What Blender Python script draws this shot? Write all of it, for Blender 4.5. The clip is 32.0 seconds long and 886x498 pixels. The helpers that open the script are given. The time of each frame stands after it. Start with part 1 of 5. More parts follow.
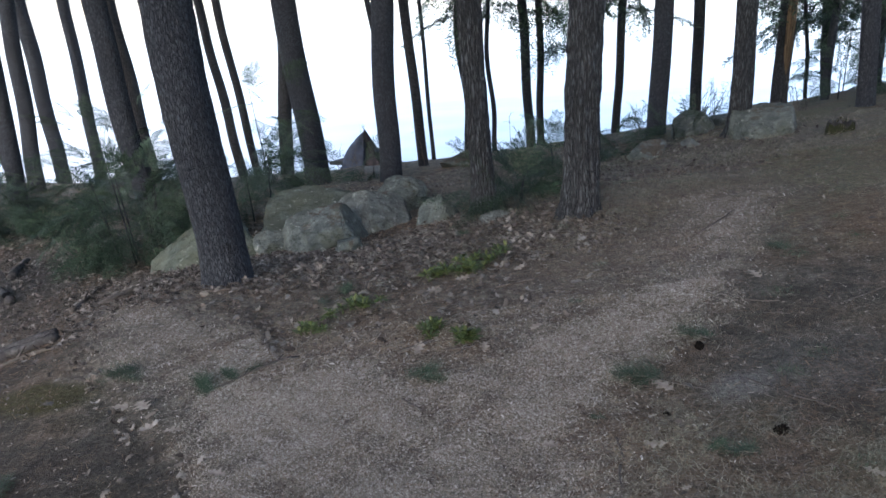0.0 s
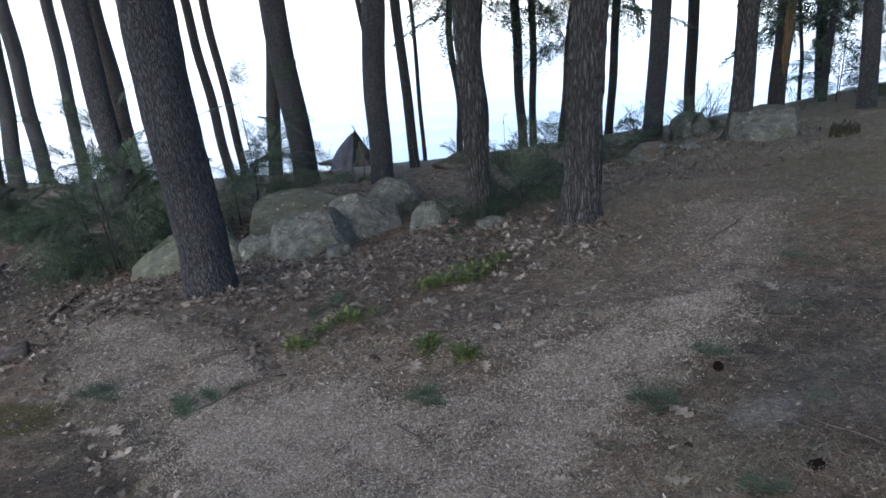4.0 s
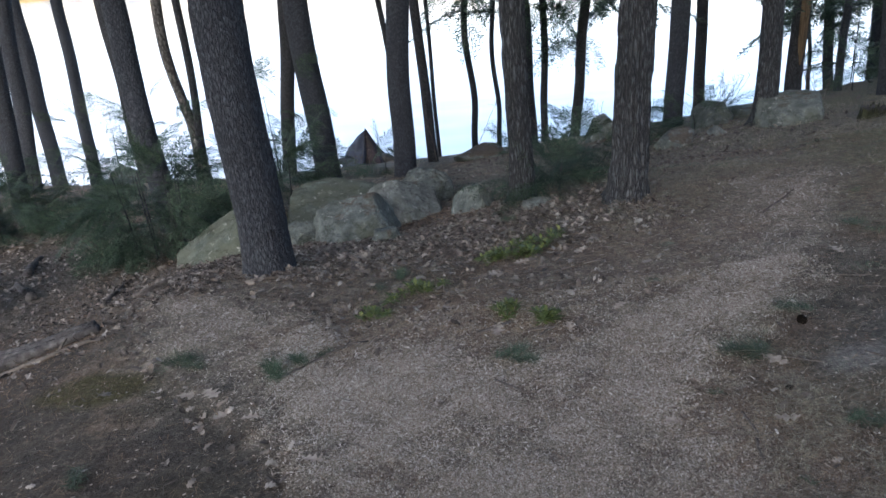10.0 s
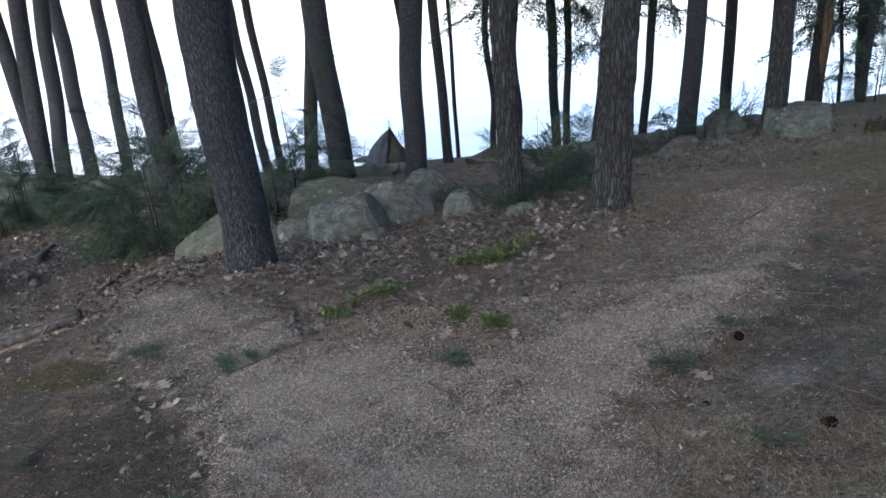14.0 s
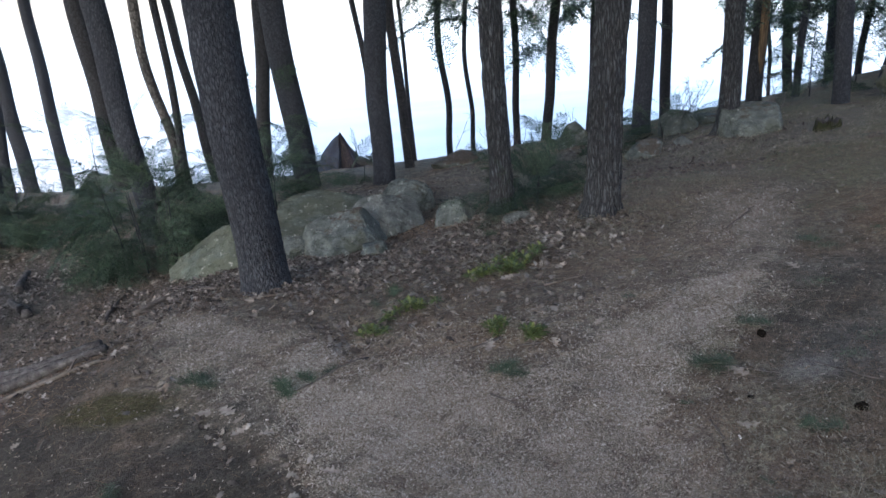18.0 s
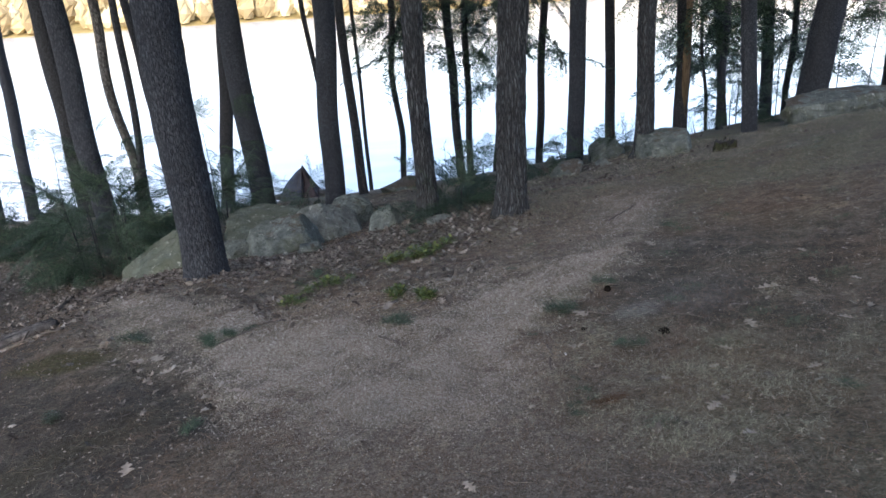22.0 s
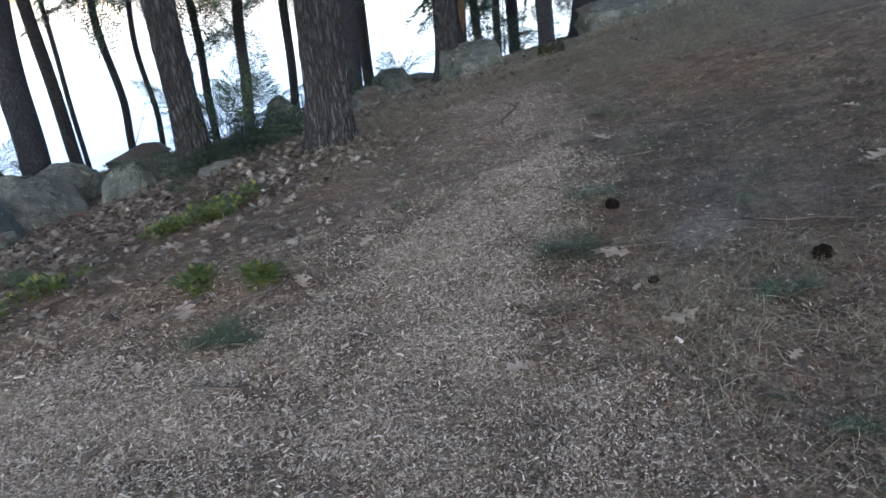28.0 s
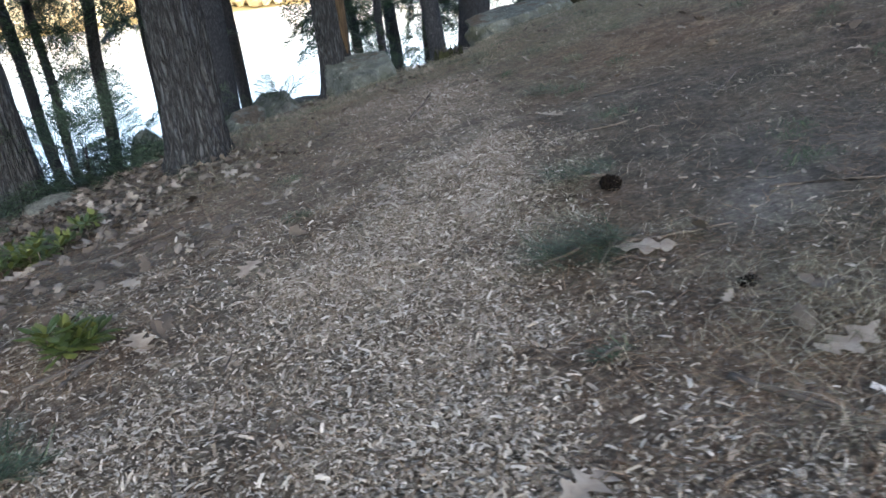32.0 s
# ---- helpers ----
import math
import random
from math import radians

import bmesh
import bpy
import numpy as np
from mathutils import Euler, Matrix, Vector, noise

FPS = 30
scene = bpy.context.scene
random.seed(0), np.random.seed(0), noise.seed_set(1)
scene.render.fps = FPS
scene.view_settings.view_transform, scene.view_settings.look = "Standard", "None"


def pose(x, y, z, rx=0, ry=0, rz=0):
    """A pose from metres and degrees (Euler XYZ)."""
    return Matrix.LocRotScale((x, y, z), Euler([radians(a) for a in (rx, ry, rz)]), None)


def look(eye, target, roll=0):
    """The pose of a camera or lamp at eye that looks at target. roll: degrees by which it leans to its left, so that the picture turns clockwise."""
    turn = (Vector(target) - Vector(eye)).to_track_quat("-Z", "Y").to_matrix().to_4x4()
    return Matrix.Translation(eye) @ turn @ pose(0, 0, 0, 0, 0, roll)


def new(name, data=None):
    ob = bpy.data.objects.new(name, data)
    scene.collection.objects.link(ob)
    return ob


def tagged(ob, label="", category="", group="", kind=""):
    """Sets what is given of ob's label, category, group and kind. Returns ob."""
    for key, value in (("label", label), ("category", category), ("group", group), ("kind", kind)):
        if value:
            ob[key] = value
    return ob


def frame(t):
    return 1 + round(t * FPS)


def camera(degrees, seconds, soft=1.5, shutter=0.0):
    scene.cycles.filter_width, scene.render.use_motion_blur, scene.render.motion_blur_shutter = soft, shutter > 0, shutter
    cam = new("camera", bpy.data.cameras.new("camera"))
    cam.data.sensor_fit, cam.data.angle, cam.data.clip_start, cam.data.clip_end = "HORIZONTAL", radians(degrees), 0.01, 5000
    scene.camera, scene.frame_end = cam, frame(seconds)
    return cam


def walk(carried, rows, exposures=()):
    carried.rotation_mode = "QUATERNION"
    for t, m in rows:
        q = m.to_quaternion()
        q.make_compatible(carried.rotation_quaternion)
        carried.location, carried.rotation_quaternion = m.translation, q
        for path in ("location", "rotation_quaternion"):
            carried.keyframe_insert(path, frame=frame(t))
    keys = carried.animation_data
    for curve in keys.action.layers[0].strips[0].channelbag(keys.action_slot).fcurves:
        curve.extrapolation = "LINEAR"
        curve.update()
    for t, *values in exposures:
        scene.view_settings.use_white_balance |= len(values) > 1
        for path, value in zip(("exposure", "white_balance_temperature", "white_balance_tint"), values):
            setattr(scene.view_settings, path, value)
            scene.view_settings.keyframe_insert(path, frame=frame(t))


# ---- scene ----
cam = camera(63.7, 32.0, soft=1.6, shutter=0.22)
PATH = [
    (0, (0.076, -0.112, 1.698), (-0.011, 1.731, 0.926), -4.6),
    (0.5, (0.115, -0.131, 1.693), (0.044, 1.712, 0.919), -4.4),
    (1, (0.136, -0.129, 1.684), (0.092, 1.718, 0.917), -4.5),
    (1.5, (0.147, -0.115, 1.688), (0.125, 1.731, 0.917), -4.4),
    (2, (0.136, -0.082, 1.679), (0.117, 1.763, 0.906), -4.3),
    (2.5, (0.114, -0.025, 1.668), (0.084, 1.821, 0.902), -4.6),
    (3, (0.087, 0.039, 1.657), (0.058, 1.885, 0.888), -4.0),
    (3.5, (0.059, 0.089, 1.656), (0.009, 1.933, 0.883), -4.3),
    (5.5, (-0.083, 0.337, 1.637), (-0.167, 2.179, 0.863), -3.6),
    (6, (-0.124, 0.372, 1.645), (-0.222, 2.215, 0.874), -3.6),
    (6.5, (-0.18, 0.386, 1.642), (-0.278, 2.229, 0.872), -3.5),
    (7, (-0.244, 0.362, 1.64), (-0.357, 2.203, 0.865), -4.2),
    (7.5, (-0.286, 0.317, 1.634), (-0.379, 2.159, 0.861), -3.9),
    (8, (-0.335, 0.256, 1.619), (-0.399, 2.098, 0.842), -4.2),
    (8.5, (-0.389, 0.184, 1.597), (-0.461, 2.027, 0.824), -4.5),
    (9, (-0.43, 0.107, 1.586), (-0.508, 1.945, 0.802), -5.0),
    (9.5, (-0.434, 0.034, 1.564), (-0.488, 1.876, 0.787), -4.8),
    (10, (-0.413, -0.021, 1.548), (-0.459, 1.827, 0.783), -4.8),
    (10.5, (-0.366, -0.055, 1.532), (-0.44, 1.792, 0.769), -5.1),
    (11, (-0.278, -0.083, 1.546), (-0.383, 1.762, 0.781), -5.0),
    (11.5, (-0.168, -0.093, 1.557), (-0.295, 1.751, 0.793), -4.1),
    (12, (-0.079, -0.088, 1.554), (-0.22, 1.759, 0.8), -4.1),
    (12.5, (-0.006, -0.085, 1.556), (-0.14, 1.758, 0.793), -4.1),
    (13, (0.041, -0.076, 1.556), (-0.099, 1.768, 0.794), -3.3),
    (13.5, (0.045, -0.066, 1.556), (-0.108, 1.777, 0.796), -3.9),
    (14, (0.02, -0.064, 1.569), (-0.124, 1.78, 0.809), -4.0),
    (14.5, (-0.015, -0.049, 1.592), (-0.149, 1.795, 0.831), -4.0),
    (16.5, (-0.202, -0.03, 1.497), (-0.294, 1.814, 0.729), -3.8),
    (17, (-0.301, -0.094, 1.676), (-0.429, 1.748, 0.908), -4.4),
    (17.5, (-0.41, -0.175, 1.861), (-0.424, 1.664, 1.076), -4.6),
    (18, (-0.528, -0.258, 1.825), (-0.493, 1.582, 1.043), -4.7),
    (18.5, (-0.662, -0.362, 1.739), (-0.619, 1.485, 0.972), -4.5),
    (19, (-0.739, -0.49, 1.67), (-0.722, 1.356, 0.902), -6.5),
    (19.5, (-0.598, -0.631, 1.603), (-0.539, 1.231, 0.877), -2.5),
    (20, (-0.469, -0.802, 1.58), (-0.397, 1.054, 0.838), -2.4),
    (20.5, (-0.367, -0.992, 1.574), (-0.285, 0.86, 0.823), -3.4),
    (21, (-0.275, -1.13, 1.577), (-0.17, 0.733, 0.857), -3.6),
    (21.5, (-0.195, -1.182, 1.595), (-0.08, 0.682, 0.879), -3.8),
    (22, (-0.132, -1.109, 1.648), (-0.014, 0.771, 0.978), -3.7),
    (22.5, (-0.091, -0.981, 1.655), (0.071, 0.872, 0.922), -3.1),
    (23, (-0.093, -0.818, 1.482), (0.122, 1.029, 0.744), -3.3),
    (23.5, (-0.118, -0.653, 1.344), (0.147, 1.176, 0.58), -3.5),
    (24, (-0.167, -0.496, 1.264), (0.129, 1.32, 0.479), -3.7),
    (24.5, (-0.222, -0.295, 1.097), (0.121, 1.522, 0.337), -3.8),
    (26.5, (-0.373, 0.662, 0.829), (0.197, 2.413, 0.049), -4.1),
    (27, (-0.369, 0.822, 0.807), (0.256, 2.553, 0.024), -5.2),
    (27.5, (-0.345, 0.947, 0.805), (0.35, 2.656, 0.034), -4.5),
    (28, (-0.346, 1.042, 0.725), (0.428, 2.716, -0.049), -5.0),
    (28.5, (-0.331, 1.104, 0.61), (0.524, 2.742, -0.157), -6.7),
    (29, (-0.261, 1.112, 0.551), (0.674, 2.71, -0.205), -5.6),
    (29.5, (-0.202, 1.109, 0.524), (0.767, 2.682, -0.242), -6.0),
    (30, (-0.125, 1.125, 0.505), (0.851, 2.697, -0.253), -6.3),
    (30.5, (-0.034, 1.179, 0.488), (0.951, 2.759, -0.242), -5.4),
    (31, (-0.009, 1.295, 0.458), (0.981, 2.873, -0.271), -6.0),
    (31.5, (-0.019, 1.505, 0.437), (0.984, 3.089, -0.26), -6.5),
    (32, (-0.088, 1.747, 0.382), (0.954, 3.299, -0.33), -6.8),
]

EXPOSURES = [(0, 1.92, 6300, 11), (24.5, 1.92, 6250, 11), (28, 2.04, 6250, 10), (32, 2.28, 6300, 8)]
walk(cam, [(t, look(eye, target, roll)) for t, eye, target, roll in PATH], EXPOSURES)

# ---- world and light ----
world = bpy.data.worlds.new("world")
scene.world = world
world.use_nodes = True
wn = world.node_tree.nodes
sky = wn.new("ShaderNodeTexSky")
sky.sky_type = 'NISHITA'
sky.sun_disc = False
sky.sun_elevation = radians(34)
sky.sun_rotation = radians(200)
sky.air_density, sky.dust_density, sky.ozone_density = 1.0, 3.0, 1.0
wn["Background"].inputs["Strength"].default_value = 0.15
world.node_tree.links.new(sky.outputs[0], wn["Background"].inputs["Color"])
sun = new("sun", bpy.data.lights.new("sun", 'SUN'))
sun.data.energy, sun.data.angle, sun.data.color = 0.3, radians(20), (1.0, 0.97, 0.94)
sun.matrix_world = look((-6, -17, 14), (0, 0, 0))

# ---- helpers of the scene ----


def part(name, bm, material, parent=None, label="", smooth=True):
    """Links a bmesh as one mesh object under a thing or a part."""
    me = bpy.data.meshes.new(name)
    bm.to_mesh(me)
    bm.free()
    me.materials.append(material)
    if smooth:
        me.polygons.foreach_set("use_smooth", np.ones(len(me.polygons), bool))
    ob = new(name, me)
    ob.parent = parent
    if label:
        ob["label"] = label
    return ob


def mesh_from(name, verts, faces, material, parent=None, label="", smooth=False):
    """One mesh object from arrays: verts (n, 3), faces (m, 3 or 4)."""
    me = bpy.data.meshes.new(name)
    verts, faces = np.asarray(verts, np.float32), np.asarray(faces, np.int32)
    k = faces.shape[1]
    me.vertices.add(len(verts))
    me.vertices.foreach_set("co", verts.ravel())
    me.loops.add(faces.size)
    me.loops.foreach_set("vertex_index", faces.ravel())
    me.polygons.add(len(faces))
    me.polygons.foreach_set("loop_start", np.arange(0, faces.size, k, dtype=np.int32))
    me.polygons.foreach_set("loop_total", np.full(len(faces), k, np.int32))
    me.polygons.foreach_set("use_smooth", np.full(len(faces), smooth, bool))
    me.update(calc_edges=True)
    me.materials.append(material)
    ob = new(name, me)
    ob.parent = parent
    if label:
        ob["label"] = label
    return ob


def thing(name, place, label, category, group=""):
    ob = new(name)
    ob.empty_display_size = 0.1
    ob.location = place
    return tagged(ob, label, category, group)


def wave(x, y, s, k):
    """Cheap smooth noise on arrays, about -1 to 1."""
    return (np.sin(x * s + 1.7 * np.sin(y * s * 0.83 + k) + k) + np.sin(y * s * 1.13 + 1.9 * np.sin(x * s * 0.71 - k) + 2.3 * k)) / 2


# the outline of the chip-strewn path, anticlockwise from its near end
OUTLINE = [(-0.85, 1.3), (-0.35, 1.15), (0.15, 1.15), (0.36, 1.45), (0.44, 1.86), (0.56, 2.24), (0.68, 2.48), (0.8, 2.72), (1.02, 2.95), (1.24, 3.12), (1.42, 3.3), (1.62, 3.6), (1.83, 4.02),
           (2.14, 4.6), (2.42, 5.15), (2.3, 5.4), (1.75, 5.3), (1.52, 4.8), (1.3, 4.2), (1.12, 3.75), (0.95, 3.42), (0.7, 3.22), (0.4, 3.1), (0.2, 2.9), (0.0, 2.77), (-0.25, 2.77), (-0.44, 2.87),
           (-0.67, 3.12), (-0.9, 3.22), (-1.12, 3.3), (-1.32, 3.74), (-1.73, 4.08), (-2.1, 4.25), (-2.45, 4.45), (-2.8, 4.72), (-2.62, 4.24), (-2.13, 3.46), (-1.76, 3.0), (-1.46, 2.7), (-1.12, 2.3), (-0.92, 1.8)]


def outline_depth(x, y):
    """Metres inside the outline of the path, negative outside it."""
    x, y = np.asarray(x, float), np.asarray(y, float)
    near = np.full(x.shape, 1e9)
    inside = np.zeros(x.shape, bool)
    for (ax, ay), (bx, by) in zip(OUTLINE, OUTLINE[1:] + OUTLINE[:1]):
        u = np.clip(((x - ax) * (bx - ax) + (y - ay) * (by - ay)) / ((bx - ax) ** 2 + (by - ay) ** 2), 0, 1)
        near = np.minimum(near, np.hypot(x - ax - u * (bx - ax), y - ay - u * (by - ay)))
        if by != ay:
            inside ^= ((ay > y) != (by > y)) & (x < ax + (y - ay) * (bx - ax) / (by - ay))
    return np.where(inside, near, -near)


def path_mask(x, y):
    """1 on the strewn path, falling to 0 beyond its ragged edge."""
    x, y = np.asarray(x, float), np.asarray(y, float)
    d = outline_depth(x, y) + 0.05 * wave(x, y, 5.0, 1.0) + 0.035 * wave(x, y, 13.0, 2.0) + 0.02 * wave(x, y, 31.0, 4.0)
    wide = 0.34 + 0.5 * np.clip((2.1 - y) / 0.8, 0, 1)
    return np.clip(d / wide + 0.5, 0, 1)


def chip_cover(x, y):
    """How thickly chips lie on the path: thin in needle-strewn patches and along its inner edge."""
    c = 0.68 + 0.3 * wave(x, y, 2.9, 2) + 0.34 * wave(x, y, 8.1, 5) + 0.26 * wave(x, y, 21, 8)
    c = c - 0.45 * np.exp(-(((x + 0.55) / 0.16) ** 2 + ((y - 2.5) / 0.2) ** 2)) - 0.5 * np.exp(-(((x + 1.2) / 0.2) ** 2 + ((y - 2.5) / 0.12) ** 2)) - 0.4 * np.exp(-(((x - 1.45) / 0.3) ** 2 + ((y - 4.4) / 0.5) ** 2)) - 0.3 * np.exp(-(((x + 0.55) / 0.35) ** 2 + ((y - 2.2) / 0.3) ** 2))
    return np.clip(c, 0.12, 1)


# low humps and hollows of the bank: place and height
HUMPS = [(-2.4, 1.2, 0.053), (-1.2, 1.2, 0.147), (0, 1.2, 0.03), (1.2, 1.2, -0.036), (2.4, 1.2, -0.102), (-2.4, 2.4, 0.066), (-1.2, 2.4, 0.046), (0, 2.4, 0.042), (1.2, 2.4, -0.025),
         (2.4, 2.4, -0.079), (-2.4, 3.6, 0.198), (-1.2, 3.6, 0.053), (0, 3.6, 0.067), (1.2, 3.6, 0.029), (2.4, 3.6, -0.029), (-2.4, 4.8, 0.141), (-1.2, 4.8, 0.101), (0, 4.8, 0.016),
         (1.2, 4.8, 0.009), (2.4, 4.8, 0.036), (-2.4, 6.0, 0.064), (-1.2, 6.0, -0.046), (0, 6.0, 0.087), (1.2, 6.0, 0.098), (2.4, 6.0, 0.009)]


def slope(x, y):
    """The lie of the land: a bank that falls from the path to the lake."""
    x, y = np.asarray(x, float), np.asarray(y, float)
    far = np.maximum(y - 19.5, 0)
    xc, yc = np.clip(x, -15, 15), np.clip(y, -4, 21)
    z = -0.0171 + 0.1881 * xc - 0.0846 * yc + 0.00496 * xc * xc - 0.0117 * xc * yc - 0.00435 * yc ** 2 - 0.00006 * yc ** 3 + 0.00024 * xc * yc * yc
    for cx, cy, h in HUMPS:
        z = z + h * np.exp(-((x - cx) ** 2 + (y - cy) ** 2) / 1.125)
    z = z - 0.4 * np.exp(-((x - 8.6) / 2.1) ** 2 - ((y - 9.2) / 2.1) ** 2)
    z = z - np.minimum(0.22 * far, 4.0) + 0.05 * np.maximum(-y - 4, 0)
    return z + 0.02 * np.clip(np.abs(x) - 15, 0, 60)


def ground_z(x, y):
    x, y = np.asarray(x, float), np.asarray(y, float)
    rough = np.clip((y - 4.5) / 4, 0.12, 1)
    edge = outline_depth(x, y)
    step = np.clip((-edge - 0.02) / 0.07, 0, 1) * np.clip(1 - (-edge - 0.1) / 0.7, 0, 1) * np.clip((-0.75 - x) / 0.3, 0, 1) * np.clip((3.9 - y + 0.35 * (x + 1.9)) / 0.3, 0, 1) * np.clip((y - 1.5) / 0.5, 0, 1)
    return slope(x, y) - 0.04 * step + rough * (0.03 * wave(x, y, 2.1, 0.4) + 0.012 * wave(x, y, 6.3, 1.4)) + 0.004 * wave(x, y, 17, 0.9)


def gz(x, y):
    return float(ground_z(x, y))


LAKE = -4.15

# ---- materials ----


def nodes_of(name, rough=0.9):
    m = bpy.data.materials.new(name)
    m.use_nodes = True
    b = m.node_tree.nodes["Principled BSDF"]
    b.inputs["Roughness"].default_value = rough
    b.inputs["Specular IOR Level"].default_value = 0.25
    return m, m.node_tree.nodes, m.node_tree.links, b


def ramp(ns, stops):
    r = ns.new("ShaderNodeValToRGB")
    el = r.color_ramp.elements
    while len(el) < len(stops):
        el.new(0.5)
    for e, (p, c) in zip(el, stops):
        e.position, e.color = p, (*c, 1)
    return r


def noise_node(ns, ln, vector, scale, detail=6, rough=0.6):
    n = ns.new("ShaderNodeTexNoise")
    n.inputs["Scale"].default_value, n.inputs["Detail"].default_value, n.inputs["Roughness"].default_value = scale, detail, rough
    ln.new(vector, n.inputs["Vector"])
    return n


def mixed(ns, ln, fac, a, b, blend='MIX'):
    m = ns.new("ShaderNodeMix")
    m.data_type, m.blend_type = 'RGBA', blend
    for sock, v in ((m.inputs[0], fac), (m.inputs[6], a), (m.inputs[7], b)):
        if isinstance(v, (int, float)):
            sock.default_value = v
        elif isinstance(v, tuple):
            sock.default_value = (*v, 1)
        else:
            ln.new(v, sock)
    return m.outputs[2]


def stretched(ns, ln, sx, sy, sz):
    tc = ns.new("ShaderNodeTexCoord")
    mp = ns.new("ShaderNodeMapping")
    mp.inputs["Scale"].default_value = (sx, sy, sz)
    ln.new(tc.outputs["Object"], mp.inputs["Vector"])
    return mp.outputs[0]


def bumped(ns, ln, b, height, strength, distance=0.02):
    bp = ns.new("ShaderNodeBump")
    bp.inputs["Strength"].default_value, bp.inputs["Distance"].default_value = strength, distance
    ln.new(height, bp.inputs["Height"])
    ln.new(bp.outputs[0], b.inputs["Normal"])


def bark_material(name, dark, mid, light, across, along, lichen=None, strength=0.9, furrow=0.16):
    """Plates of bark with dark furrows between them, about 1 / across wide and 1 / along high."""
    m, ns, ln, b = nodes_of(name, 0.95)
    v = stretched(ns, ln, across, across, along)
    warp = noise_node(ns, ln, v, 0.9, 3, 0.6)
    shift = ns.new("ShaderNodeVectorMath")
    shift.operation = 'MULTIPLY_ADD'
    ln.new(warp.outputs["Color"], shift.inputs[0])
    shift.inputs[1].default_value = (1.9, 1.9, 1.5)
    ln.new(v, shift.inputs[2])
    vo = ns.new("ShaderNodeTexVoronoi")
    vo.feature = 'DISTANCE_TO_EDGE'
    vo.inputs["Scale"].default_value = 1.0
    ln.new(shift.outputs[0], vo.inputs["Vector"])
    n1 = noise_node(ns, ln, v, 2.6, 7, 0.7)
    gap = ramp(ns, [(0.0, (0, 0, 0)), (furrow, (1, 1, 1))])
    ln.new(vo.outputs["Distance"], gap.inputs[0])
    r = ramp(ns, [(0.3, dark), (0.5, mid), (0.7, light)])
    ln.new(n1.outputs["Fac"], r.inputs[0])
    n2 = noise_node(ns, ln, stretched(ns, ln, 2.2, 2.2, 0.9), 1.5, 4, 0.6)
    r2 = ramp(ns, [(0.3, (0.72, 0.72, 0.74)), (0.7, (1.15, 1.12, 1.08))])
    ln.new(n2.outputs["Fac"], r2.inputs[0])
    col = mixed(ns, ln, 1.0, r.outputs[0], r2.outputs[0], 'MULTIPLY')
    if lichen:
        n3 = noise_node(ns, ln, stretched(ns, ln, 9, 9, 5), 1.0, 6, 0.75)
        r3 = ramp(ns, [(0.56, (0, 0, 0)), (0.66, (1, 1, 1))])
        ln.new(n3.outputs["Fac"], r3.inputs[0])
        col = mixed(ns, ln, r3.outputs[0], col, lichen)
    col = mixed(ns, ln, gap.outputs[0], dark, col)
    ln.new(col, b.inputs["Base Color"])
    hh = ns.new("ShaderNodeMath")
    hh.operation = 'MULTIPLY_ADD'
    ln.new(n1.outputs["Fac"], hh.inputs[0])
    hh.inputs[1].default_value = 0.6
    ln.new(gap.outputs[0], hh.inputs[2])
    bumped(ns, ln, b, hh.outputs[0], strength, 0.022)
    return m


def plain_material(name, stops, scale=8.0, rough=0.85, bump=0.4, distance=0.01, island=0.0, sheen=0.25):
    """Colour from two scales of noise; island > 0 adds a shade of its own to each loose piece."""
    m, ns, ln, b = nodes_of(name, rough)
    b.inputs["Specular IOR Level"].default_value = sheen
    tc = ns.new("ShaderNodeTexCoord")
    n1 = noise_node(ns, ln, tc.outputs["Object"], scale, 7, 0.65)
    r = ramp(ns, stops)
    if island:
        geo = ns.new("ShaderNodeNewGeometry")
        mm = ns.new("ShaderNodeMath")
        mm.operation = 'MULTIPLY_ADD'
        ln.new(geo.outputs["Random Per Island"], mm.inputs[0])
        mm.inputs[1].default_value = island
        add = ns.new("ShaderNodeMath")
        add.operation = 'MULTIPLY'
        ln.new(n1.outputs["Fac"], add.inputs[0])
        add.inputs[1].default_value = 1 - island
        ln.new(add.outputs[0], mm.inputs[2])
        ln.new(mm.outputs[0], r.inputs[0])
    else:
        ln.new(n1.outputs["Fac"], r.inputs[0])
    ln.new(r.outputs[0], b.inputs["Base Color"])
    if bump:
        bumped(ns, ln, b, n1.outputs["Fac"], bump, distance)
    return m


BARK_PINE = bark_material("pine_bark", (0.0198, 0.0234, 0.0312), (0.0552, 0.0648, 0.0828), (0.108, 0.1248, 0.1536), 58, 15, None, 0.9, 0.2)
BARK_OAK = bark_material("oak_bark", (0.02, 0.0225, 0.027), (0.088, 0.1, 0.116), (0.15, 0.168, 0.192), 42, 7, None, 1.0, 0.32)
BARK_DARK = bark_material("dark_bark", (0.01357, 0.01499, 0.01829), (0.03894, 0.04248, 0.05074), (0.07434, 0.08024, 0.09322), 36, 10)
BARK_PALE = bark_material("pale_bark", (0.035, 0.035, 0.036), (0.095, 0.094, 0.094), (0.18, 0.18, 0.178), 18, 8, (0.2, 0.21, 0.2))
BARE_WOOD = bark_material("bare_wood", (0.07267, 0.05225, 0.03292), (0.1373, 0.09975, 0.06384), (0.2019, 0.1568, 0.1047), 30, 2)
NEEDLE = plain_material("hemlock_needles", [(0.2, (0.007, 0.015, 0.0105)), (0.58, (0.022, 0.043, 0.028)), (0.8, (0.052, 0.088, 0.056)), (0.93, (0.1, 0.15, 0.1))], 6, 0.6, 0, island=0.65)
